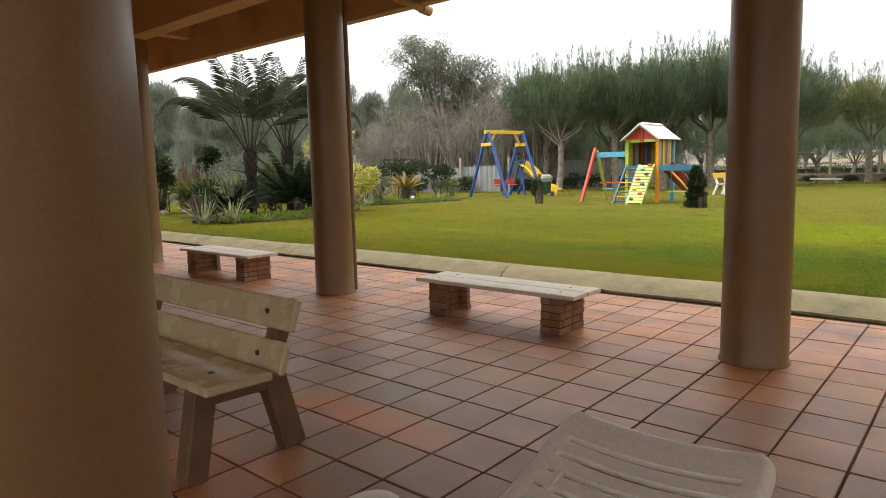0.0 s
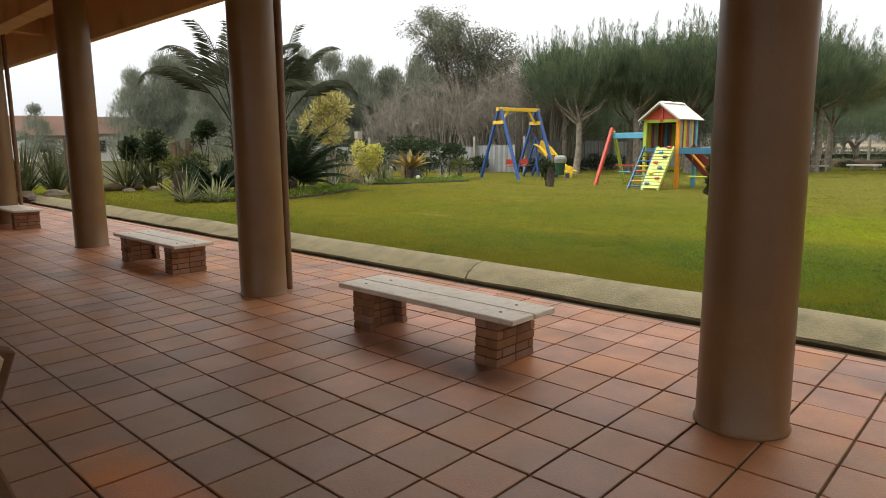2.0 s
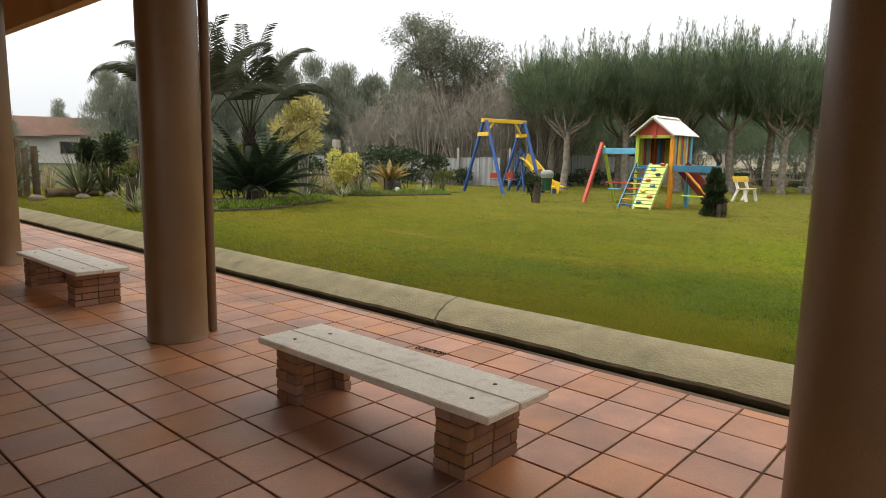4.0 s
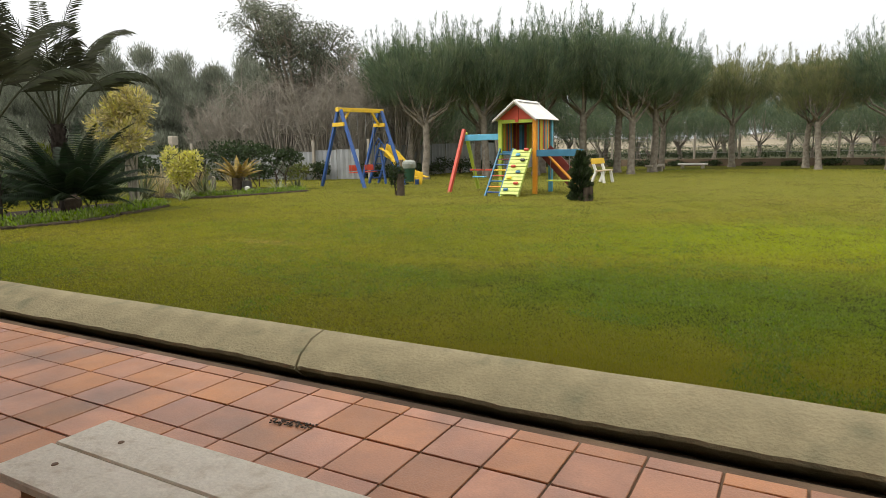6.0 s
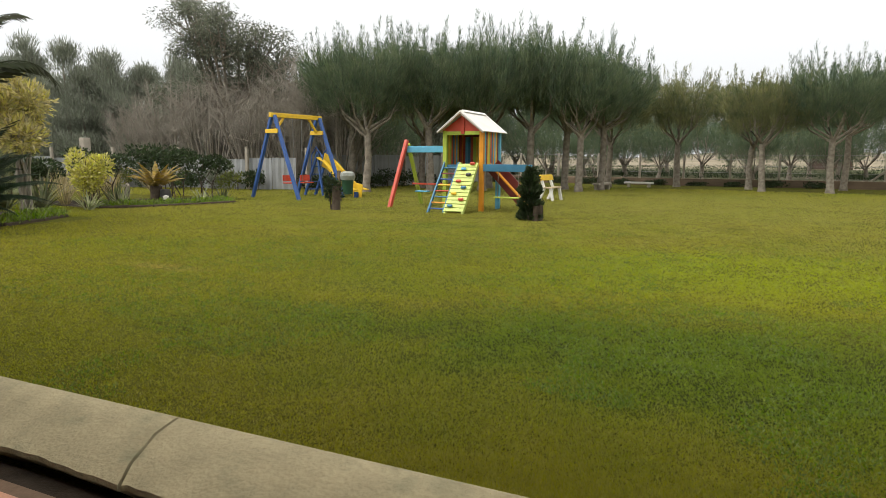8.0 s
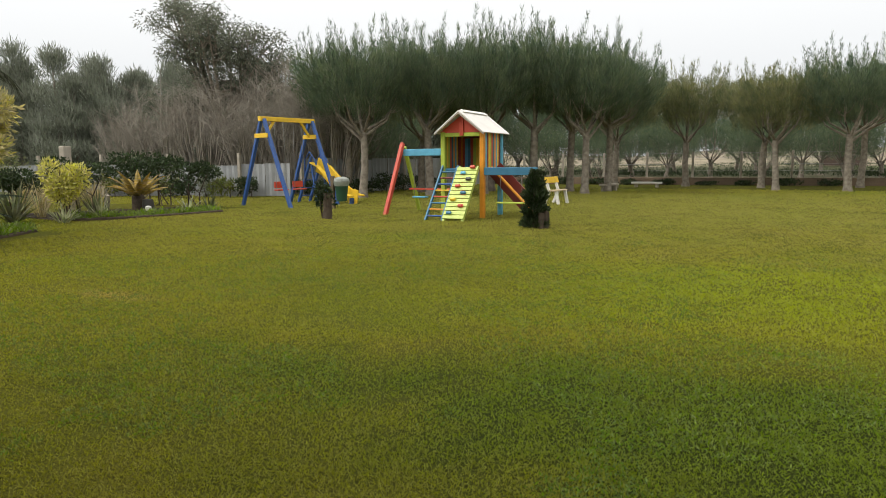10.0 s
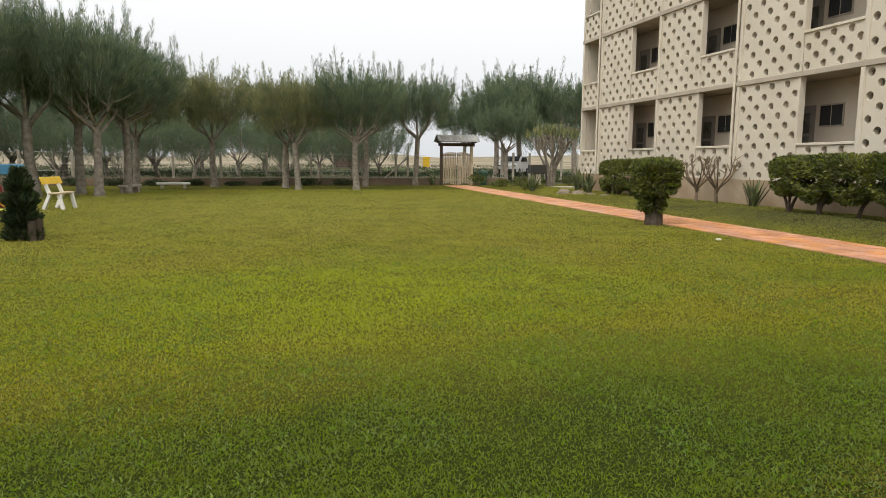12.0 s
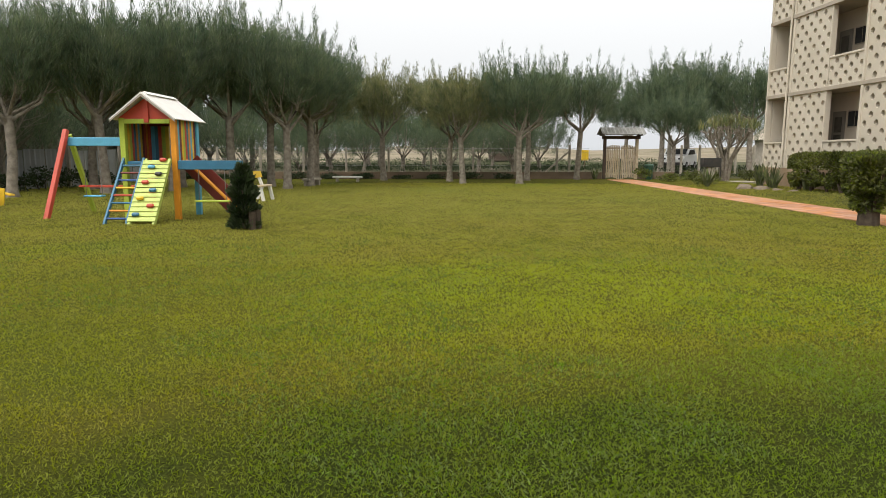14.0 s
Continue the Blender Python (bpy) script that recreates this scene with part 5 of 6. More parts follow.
part("shaft", Geo().span(-0.12, 0.12, -0.12, 0.12, 0, 1.9, 0.02), POST, root)
root = thing("garden_lamp", "small black garden lamp with a round glass in the bed", "lamp", pose(-16.55, 18.35, LAWN))
part("body", Geo().lathe([(0.15, 0), (0.16, 0.2), (0.13, 0.42), (0.02, 0.44)], 14), BLACKM, root, smooth=True)
part("glass", Geo().lathe([(0.02, 0.0), (0.08, 0.03), (0.08, 0.12), (0.02, 0.15)], 12), WHITE, root, smooth=True).location = (0.16, -0.14, 0.12)


# ---- playground
def playhouse():
    root = thing("playhouse", "colourful wooden playhouse tower with a white pitched roof", "playhouse", pose(-8.88, 20.44, LAWN, 0, 0, -3))
    W, D, DECK, EAVE, PEAK = 1.03, 1.08, 1.18, 2.02, 2.50
    for x, y, mt in ((0, 0, LIMEP), (W, 0, ORANGE), (W, D, SKYB), (0, D, RED)):
        part("post", Geo().bar((x, y, -0.05), (x, y, EAVE + 0.02), 0.11, 0.11, 0.008), mt, root)
    part("deck", Geo().span(-0.02, W + 0.02, -0.02, D + 0.02, DECK - 0.06, DECK, 0.006), TEALB, root)
    part("front_lintel", Geo().span(0.055, W - 0.055, -0.05, 0.05, 1.93, 2.02, 0.006), LIMEP, root)
    stripe = [RED, ORANGE, SKYB, MAROON, YELLOW, LIMEP, RED, TEALB, ORANGE, SKYB, YELLOW, MAROON]
    n = 11
    for k in range(n):
        u = 0.1 + (D - 0.2) * k / (n - 1)
        for x, o in ((0.0, 3), (W, 1)):
            part("wall_slat", Geo().box(x, u, (DECK + EAVE) / 2, 0.022, 0.092, EAVE - DECK - 0.01, 0.004), stripe[(k + o) % 12], root)
    for k in range(12):
        u = 0.1 + (W - 0.2) * k / 11
        if k < 5 or k > 7:
            part("wall_slat", Geo().box(u, D, (DECK + EAVE) / 2, 0.092, 0.022, EAVE - DECK - 0.01, 0.004), stripe[(k * 5 + 2) % 12], root)
    part("back_rail", Geo().span(0.06, W - 0.06, D - 0.07, D - 0.02, 1.92, 2.0), MAROON, root)
    part("gable", Geo().prism([(-0.08, EAVE + 0.005), (W + 0.08, EAVE + 0.005), (W / 2, PEAK - 0.06)], -0.04, -0.012), RED, root, "red gable board")
    part("gable", Geo().prism([(-0.08, EAVE + 0.005), (W + 0.08, EAVE + 0.005), (W / 2, PEAK - 0.06)], D + 0.012, D + 0.04), RED, root)
    part("king_post", Geo().span(W / 2 - 0.05, W / 2 + 0.05, -0.075, -0.042, 1.95, PEAK - 0.1, 0.004), RED, root)
    for s in (-1, 1):
        a = (W / 2, PEAK)
        e = (W / 2 + s * (W / 2 + 0.13), EAVE - 0.02)
        nrm = Vector((-(e[1] - a[1]), e[0] - a[0])).normalized() * 0.02
        if nrm.y < 0:
            nrm = -nrm
        out = [(a[0], a[1]), e, (e[0] + nrm.x, e[1] + nrm.y), (a[0], a[1] + 0.035)]
        part("roof_panel", Geo().prism(out if s > 0 else out[::-1], -0.24, D + 0.26), WHITE, root, "white sheet roof panel")
        low = [(a[0], a[1] - 0.05), (e[0], e[1] - 0.04), (e[0], e[1] - 0.004), (a[0], a[1] - 0.004)]
        part("bargeboard", Geo().prism(low if s > 0 else low[::-1], -0.245, -0.215), POST, root)
    part("ridge_cap", Geo().prism([(W / 2 - 0.09, PEAK + 0.0), (W / 2 + 0.09, PEAK + 0.0), (W / 2, PEAK + 0.06)], -0.1, D + 0.2), WHITE, root)
    part("front_beam", Geo().span(W + 0.06, W + 1.35, -0.045, 0.045, DECK - 0.16, DECK + 0.02, 0.006), TEALB, root)
    part("beam_leg", Geo().bar((W + 1.3, 0.3, 0), (W + 1.3, 0.02, DECK), 0.09, 0.09, 0.006), TEALB, root)
    # swing arm with its A-frame
    part("swing_beam", Geo().span(-1.68, -0.06, 0.88, 0.97, 1.50, 1.68, 0.008), SKYB, root)
    part("swing_leg", Geo().bar((-1.75, 0.05, -0.03), (-1.69, 0.88, 1.84), 0.1, 0.1, 0.008), RED, root, "slanted red leg")
    part("swing_leg", Geo().bar((-1.75, 1.85, -0.03), (-1.69, 0.97, 1.74), 0.09, 0.09, 0.008), LIMEP, root, "slanted lime leg")
    for x0 in (-1.2, ):
        sw = part("swing_seat", Geo().box(x0, 0.92, 0.42, 0.40, 0.18, 0.035, 0.008), SKYB, root)
        for s in (-1, 1):
            part("chain", Geo().tube([(x0 + s * 0.18, 0.92, 0.43), (x0 + s * 0.16, 0.92, 1.50)], [0.008, 0.008], 5), CHAIN, sw)
    sw = part("swing_seat", Geo().box(W + 0.72, 0.0, 0.38, 0.7, 0.16, 0.035, 0.008), LIMEP, root)
    for s in (-1, 1):
        part("chain", Geo().tube([(W + 0.72 + s * 0.28, 0, 0.39), (W + 0.72 + s * 0.26, 0, DECK - 0.15)], [0.008, 0.008], 5), CHAIN, sw)
    # ladder
    lad = part("ladder", Geo().bar((-0.02, -0.92, -0.02), (0.0, -0.03, DECK + 0.06), 0.045, 0.07, 0.005).bar((0.41, -0.92, -0.02), (0.41, -0.03, DECK + 0.06), 0.045, 0.07, 0.005), TEALB, root)
    cols = [BLUE, ORANGE, TEALB, RED, YELLOW, BLUE, MAROON, TEALB]
    for k in range(8):
        u = 0.08 + 0.115 * k
        part("rung", Geo().tube([(-0.01, -0.92 + 0.89 * u, (DECK + 0.06) * u), (0.41, -0.92 + 0.89 * u, (DECK + 0.06) * u)], [0.02, 0.02], 8), cols[k], lad)
    # climbing wall
    wall = part("climbing_wall", Geo().bar((0.48, -0.95, -0.02), (0.48, -0.06, DECK + 0.04), 0.05, 0.08, 0.005).bar((0.95, -0.95, -0.02), (0.95, -0.06, DECK + 0.04), 0.05, 0.08, 0.005), LIMEB, root)
    tilt = math.degrees(math.atan2(DECK + 0.06, 0.89))
    for k in range(13):
        u = 0.06 + 0.072 * k
        part("board", plank(0.54, 0.094, 0.02, 0.004), LIMEB, wall).matrix_basis = pose(0.715, -0.985 + 0.89 * u, 0.02 + (DECK + 0.06) * u, tilt)
    for k, (x, u, mt) in enumerate(((0.84, 0.12, TEALB), (1.08, 0.25, RED), (0.84, 0.36, YELLOW), (1.05, 0.48, TEALB), (0.86, 0.6, RED), (1.08, 0.73, BLACKM), (0.9, 0.84, SKYB), (1.1, 0.95, RED))):
        part("climbing_hold", Geo().box(0, 0, 0, 0.14, 0.08, 0.06, 0.022), mt, wall).matrix_basis = pose(x - 0.245, -1.02 + 0.89 * u, 0.04 + (DECK + 0.06) * u, tilt)
    # slide to the side
    sl = part("slide", Geo().bar((W + 0.05, 0.62, DECK - 0.02), (W + 1.05, 0.62, 0.16), 0.42, 0.03, 0.004, (0, 1, 0)), MAROON, root, "dark red slide bed")
    for y in (0.39, 0.85):
        part("slide_rail", Geo().bar((W + 0.05, y, DECK + 0.03), (W + 1.08, y, 0.2), 0.035, 0.13, 0.004, (0, 1, 0)), ORANGE, sl)
    part("under_bar", Geo().bar((0.0, D, 0.62), (-1.68, 1.2, 0.62), 0.05, 0.05), RED, root)
    return root
playhouse()

def swing_frame():
    root = thing("swing_set", "blue and yellow painted timber swing frame", "swing", pose(-15.68, 22.0, LAWN, 0, 0, -13))
    H, L = 2.68, 1.9
    for y in (0, L):
        for s in (-1, 1):
            part("leg", Geo().bar((s * 1.2, y, -0.04), (s * 0.07, y, H), 0.1, 0.1, 0.008, (0, 1, 0)), BLUE, root)
        part("crossbar", Geo().box(0, y - 0.07, 2.18, 0.62, 0.05, 0.13, 0.006), YELLOW, root)
        q = 1 if y == 0 else -1
        part("brace", Geo().bar((0, y + q * 0.06, 2.16), (0, y + q * 0.42, H - 0.05), 0.07, 0.07, 0.006), YELLOW, root)
    part("top_beam", Geo().span(-0.07, 0.07, -0.12, L + 0.12, H - 0.06, H + 0.08, 0.008), YELLOW, root)
    for y, mt in ((0.62, RED), (1.35, RED)):
        seat = part("swing_seat", Geo().box(0, y, 0.5, 0.2, 0.44, 0.04, 0.008), mt, root)
        part("seat_back", Geo().box(-0.1, y, 0.66, 0.03, 0.42, 0.2, 0.006), mt, seat)
        for s in (-1, 1):
            part("chain", Geo().tube([(0, y + s * 0.2, 0.5), (0, y + s * 0.17, H - 0.06)], [0.009, 0.009], 5), CHAIN, seat)
    return root
swing_frame()

def slide():
    root = thing("slide", "yellow plastic slide on a blue ladder frame", "slide", pose(-15.45, 24.4, LAWN, 0, 0, -14))
    pts = [(0.0, 0, 1.28), (0.35, 0, 1.15), (1.1, 0, 0.55), (1.55, 0, 0.27), (1.95, 0, 0.2)]
    g = Geo()
    for a, b in zip(pts, pts[1:]):
        g.bar(a, b, 0.5, 0.03, 0.004, (0, 1, 0))
    bed = part("slide_bed", g, YELLOW, root)
    for s in (-1, 1):
        g = Geo()
        for a, b in zip(pts, pts[1:]):
            g.bar((a[0], s * 0.25, a[2] + 0.07), (b[0], s * 0.25, b[2] + 0.07), 0.035, 0.16, 0.004, (0, 1, 0))
        part("side_rail", g, YELLOW, bed)
        part("ladder_rail", Geo().bar((-0.75, s * 0.24, -0.03), (0.0, s * 0.24, 1.55), 0.07, 0.09), BLUE, root)
        part("front_leg", Geo().bar((0.25, s * 0.24, -0.03), (0.02, s * 0.24, 1.25), 0.07, 0.07), BLUE, root)
        part("hand_rail", Geo().tube([(-0.35, s * 0.26, 0.85), (-0.3, s * 0.27, 1.45), (-0.05, s * 0.27, 1.72), (0.2, s * 0.26, 1.45), (0.28, s * 0.25, 1.2)], [0.025] * 5, 8), BLUE, root, smooth=True)
    for k in range(5):
        part("step", Geo().box(-0.65 + 0.14 * k, 0, 0.22 + 0.27 * k, 0.14, 0.46, 0.03), BLUE, root)
    part("tail_leg", Geo().bar((1.75, 0, -0.02), (1.75, 0, 0.2), 0.08, 0.3), BLUE, root)
slide()

root = thing("litter_bin", "green plastic litter bin with a pale bag on a post", "bin", pose(-12.95, 22.1, LAWN))
part("post", Geo().bar((-0.24, -0.1, -0.03), (-0.24, -0.1, 0.95), 0.1, 0.1), LOG, root)
part("body", Geo().lathe([(0.15, 0.22), (0.20, 0.72), (0.205, 0.74)], 16), BINGREEN, root, smooth=True)
part("bag", Geo().lathe([(0.208, 0.66), (0.225, 0.72), (0.24, 0.80), (0.215, 0.88), (0.12, 0.93), (0.02, 0.9)], 12), BAG, root, "pale crumpled bin bag")
root = shrub("potted_shrub", "dark straggly shrub growing beside a cut log", -11.45, 19.05, 1.05, 0.6, DARKLEAF, 800, 0.08, 0.04, 3, 0.05, "potted shrubs")
part("log", Geo().tube([(0.16, -0.06, -0.03), (0.16, -0.06, 0.62)], [0.11, 0.1], 12), DBARK, root)
def cypress(x, y):
    root = thing("potted_cypress", "small dense dark cypress among cut log edging", "tree", pose(x, y, LAWN))
    part("trunk", Geo().tube([(0, 0, -0.05), (0, 0, 0.9)], [0.05, 0.02], 8), DBARK, root)
    n = 4200
    z = RNG.uniform(0.0, 1, n)
    r = 0.22 * np.interp(z, [0, 0.15, 0.65, 1.0], [1.0, 1.0, 0.9, 0.2]) * np.sqrt(RNG.uniform(0.1, 1, n)) * (1 + 0.25 * np.sin(z * 25))
    a = RNG.uniform(0, 2 * np.pi, n)
    p = np.stack([r * np.cos(a), r * np.sin(a), z * 1.12], axis=1)
    d = np.stack([np.cos(a), np.sin(a), 0.9 + 0 * a], axis=1) + 0.5 * unit(n)
    part("foliage", quads("foliage", leaves(p, d, 0.1, 0.035), DARKLEAF), None, root)
    for k in range(3):
        b = -0.7 + 0.5 * k
        part("log", Geo().tube([(0, 0, -0.03), (0, 0, 0.32 + 0.03 * (k % 2))], [0.065, 0.06], 10), DBARK, root).location = (0.23 * math.cos(b), 0.23 * math.sin(b), 0)
cypress(-6.06, 18.7)

def concrete_seat(m):
    root = thing("concrete_seat", "old white concrete garden seat with a yellow back", "bench", m)
    for x in (-0.42, 0.42):
        part("leg", Geo().bar((x, 0.2, -0.03), (x, 0.1, 0.42), 0.1, 0.09, 0.01).bar((x, -0.32, -0.03), (x, -0.12, 0.42), 0.1, 0.09, 0.01, (0, 1, 0)).bar((x, -0.12, 0.38), (x, -0.3, 0.85), 0.1, 0.08, 0.01, (0, 1, 0)), WHITE, root)
    part("seat", Geo().box(0, 0.02, 0.43, 1.1, 0.26, 0.045, 0.01), GATEW, root)
    part("back", Geo().box(0, -0.24, 0.76, 1.25, 0.05, 0.2, 0.01, pose(0, 0, 0, 18)), YELLOW, root)
concrete_seat(pose(-7.55, 26.1, LAWN, 0, 0, 262) @ Matrix.Diagonal((0.85, 0.95, 0.98, 1)))
root = thing("slab_bench", "low white slab seat on the lawn by the wall", "bench", pose(-6.6, 39.5, LAWN))
part("seat", Geo().box(0, 0, 0.22, 1.45, 0.34, 0.09, 0.012), WHITE, root)
for s in (-1, 1):
    part("leg", Geo().box(s * 0.5, 0, 0.09, 0.14, 0.3, 0.2, 0.01), POST, root)
root = thing("slab_bench", "low weathered slab seat under the casuarinas", "bench", pose(-7.6, 35.0, LAWN, 0, 0, 75))
part("seat", Geo().box(0, 0, 0.28, 1.3, 0.34, 0.09, 0.012), POST, root)
for s in (-1, 1):
    part("leg", Geo().box(s * 0.45, 0, 0.11, 0.14, 0.3, 0.26, 0.01), POST, root)
for i in range(18):
    u = i / 17
    x, y = (-18.2 + 0.3 * i, 27.5 + 1.0 * i) if i < 8 else (-15.5 + 1.9 * (i - 8), WY - 0.35)
    shrub("edge_shrub", "low dark shrub at the foot of the boundary", x, y, rng.uniform(0.5, 0.95) if i < 8 else rng.uniform(0.2, 0.4), rng.uniform(1.1, 1.6), DARKLEAF, 420, 0.12, 0.06, 3, 0.05, "boundary shrubs")
for i in range(13):
    x = -31 + 0.92 * i
    shrub("edge_shrub", "low dark shrub at the foot of the sheet fence", x, 24.0 + 0.18 * (x + 31) + rng.uniform(-0.5, 0.3), rng.uniform(0.7, 1.25), rng.uniform(1.2, 1.8), (DARKLEAF, GUM, HEDGE)[i % 3], 700, 0.12, 0.055, 3, 0.05, "fence shrubs")
STRAW = mat("dry_straw_blades", (0.42, 0.34, 0.17), (0.3, 0.25, 0.12), 3, 0.7, 0.0, 20, vary=0.3, trans=0.3)
for i, (x, y) in enumerate([(-19.2, 17.9), (-18.6, 16.8), (-19.8, 19.2), (-22.5, 20.5), (-23.5, 22), (-21.5, 18.2), (-20.9, 21.8), (-25.2, 21.4), (-22.2, 9.4), (-22.6, 11.2), (-22.3, 13.8)]):
    tuft("dry_grass_clump", "clump of tall straw-coloured dry grass", x, y, 70, 1.05, 0.02, STRAW, 0.7, "dry grass clumps", 0.35)
for x, y, h, ww in ((-16.6, 11.0, 1.2, 1.4), (-17.0, 12.2, 1.3, 1.4), (-15.9, 9.9, 0.9, 1.1), (-16.6, 13.3, 1.0, 1.2), (-17.3, 10.2, 1.1, 1.3)):
    shrub("dark_shrub", "dense dark-leaved shrub under the palms", x, y, h, ww, DARKLEAF, 900, 0.11, 0.05, 3, 0.05, "shrubs under the palms")


# ---- along the apartment building
def bank_z(x, y):
    """The strip of lawn between path and block climbs gently to the plinth."""
    return LAWN + 0.14 * np.clip((x - path_x(y) - 1.6) / 2.2, 0, 1)
g = Geo()
for j in range(20):
    y = 7.2 + 1.66 * j
    g.v += [(x, y, float(bank_z(x, y)) + 0.004 if i else LAWN - 0.02) for i, x in enumerate((path_x(y) + 1.55, path_x(y) + 1.65, path_x(y) + 2.7, path_x(y) + 3.8, BX + 0.05))]
g.f = [(5 * j + i, 5 * j + i + 1, 5 * j + i + 6, 5 * j + i + 5) for j in range(19) for i in range(4)]
thing("ground_bank", "gently rising strip of lawn before the block", "lawn", geo=g, material=GRASS, kind="structure", smooth=True)
def hedge(x0, x1, y0, y1, z0, z1, label, n, stems):
    """A clipped hedge: a rounded block of leaves over bare forked stems."""
    root = thing("hedge", label, "hedge", pose((x0 + x1) / 2, (y0 + y1) / 2, float(bank_z(x0, (y0 + y1) / 2))), "clipped hedges")
    w, L, h = (x1 - x0) / 2, (y1 - y0) / 2, (z1 - z0) / 2
    d = RNG.uniform(-1, 1, (n, 3))
    k = RNG.integers(0, 3, n)
    sgn = np.sign(d[np.arange(n), k])
    d[np.arange(n), k] = sgn * (1 - 0.3 * RNG.uniform(0, 1, n) ** 2)
    d /= np.maximum(1.0, (np.abs(d) ** 6).sum(axis=1) ** (1 / 6))[:, None]
    d[: n // 3] *= RNG.uniform(0.55, 0.95, (n // 3, 1))
    d[:, 0] *= np.interp(d[:, 2], [-1, -0.3, 0.3], [0.6, 0.9, 1.0])
    p = d * np.array([w, L, h])
    p += 0.05 * np.stack([np.sin(p[:, 1] * 5), 0 * p[:, 0], np.sin(p[:, 1] * 4 + p[:, 0] * 3)], axis=1)
    p[:, 2] -= 0.12 * (p[:, 2] < -0.2 * h) * (1 + np.sin(p[:, 1] * 6.3))
    p[:, 2] += (z0 + z1) / 2
    part("foliage", quads("foliage", leaves(p, d + 0.8 * unit(n) + np.array([0, 0, 0.25]), 0.085, 0.05), HEDGE), None, root)
    for i in range(stems):
        y = -L + (2 * L) * (i + 0.5) / stems + rng.uniform(-0.1, 0.1)
        g = Geo()
        for s in range(3):
            a = rng.uniform(0, 6.28)
            e = Vector((0.3 * w * math.cos(a), y + 0.45 * math.sin(a), z0 + 0.25))
            g.tube([(0, y, -0.05), (0.06 * math.cos(a), y + 0.08 * math.sin(a), z0 * 0.4), e], [0.05, 0.04, 0.02], 6)
        part("stem", g, DBARK, root)
    return root
flowering = hedge(9.6, 10.55, 9.5, 20.6, 0.55, 1.32, "long clipped green hedge on bare stems before the block", 62000, 12)
hedge(9.9, 10.6, 26.6, 29.6, 0.42, 1.24, "clipped green hedge on bare stems before the block", 13000, 4)
root = hedge(5.22, 6.06, 18.66, 19.5, 0.74, 1.33, "square clipped bush on a stout stem beside the path", 7000, 1)
part("stump", Geo().tube([(0, 0, -0.03), (0, 0, 0.42)], [0.2, 0.17], 12), DBARK, root)
part("low_foliage", quads("low_foliage", leafy(1700, (-0.04, 0, 0.56), (0.26, 0.26, 0.36), 0.09, 0.05), HEDGE), None, root)
for i, (x, y, s) in enumerate([(10.5, 24.35, 0.30), (10.5, 23.4, 0.31)]):
    g = Geo()
    for k in range(10):
        a = 6.28 * k / 10 + rng.uniform(-0.2, 0.2)
        st = Vector((0.05 * math.cos(a), 0.05 * math.sin(a), 0.45))
        e = Vector((0.55 * math.cos(a), 0.55 * math.sin(a), rng.uniform(1.15, 1.45)))
        m = st.lerp(e, 0.5) + Vector((0.1 * math.cos(a), 0.1 * math.sin(a), -0.03))
        g.tube([(0, 0, -0.05), (0.03, 0.02, 0.3), st, m, e], [0.06, 0.05, 0.035, 0.022, 0.01], 6, False)
        for j in range(4):
            q = m.lerp(e, rng.uniform(0, 0.8))
            g.tube([q, q + Vector((rng.uniform(-1, 1), rng.uniform(-1, 1), rng.uniform(0.4, 1))) * 0.25], [0.012, 0.006], 4, False)
    root = thing("bare_shrub", "bare pruned shrub against the stained plinth", "shrub", pose(x, y, LAWN + 0.13, 0, 0, 60 * i), "bare pruned shrubs")
    part("crown", g, LOG, root)
for x, y, n, L in ((10.6, 22.0, 26, 0.75), (10.3, 31.2, 30, 0.9), (10.4, 32.2, 30, 0.95), (10.0, 30.4, 26, 0.7), (10.3, 28.9, 24, 0.7), (8.9, 33.5, 30, 0.8), (6.6, WY - 0.5, 20, 0.7)):
    tuft("sword_plant", "stiff upright sword-leaved plant by the wall", x, y, n, L, 0.07, FLAX, 0.55, "sword-leaved plants", 0.05, float(bank_z(x, y)))
for x, y, h, w in ((9.2, 38.5, 0.5, 1.4), (10.4, 38.9, 0.6, 1.5), (13.6, 39.5, 0.7, 1.6), (9.4, 34.8, 0.45, 1.2), (12.6, 40.8, 0.6, 1.3), (9.0, 41.6, 0.7, 1.2)):
    shrub("low_shrub", "low rounded green shrub in the corner bed", x, y, h, w, HEDGE, 600, 0.1, 0.05, 3, 0.05, "corner bed shrubs")

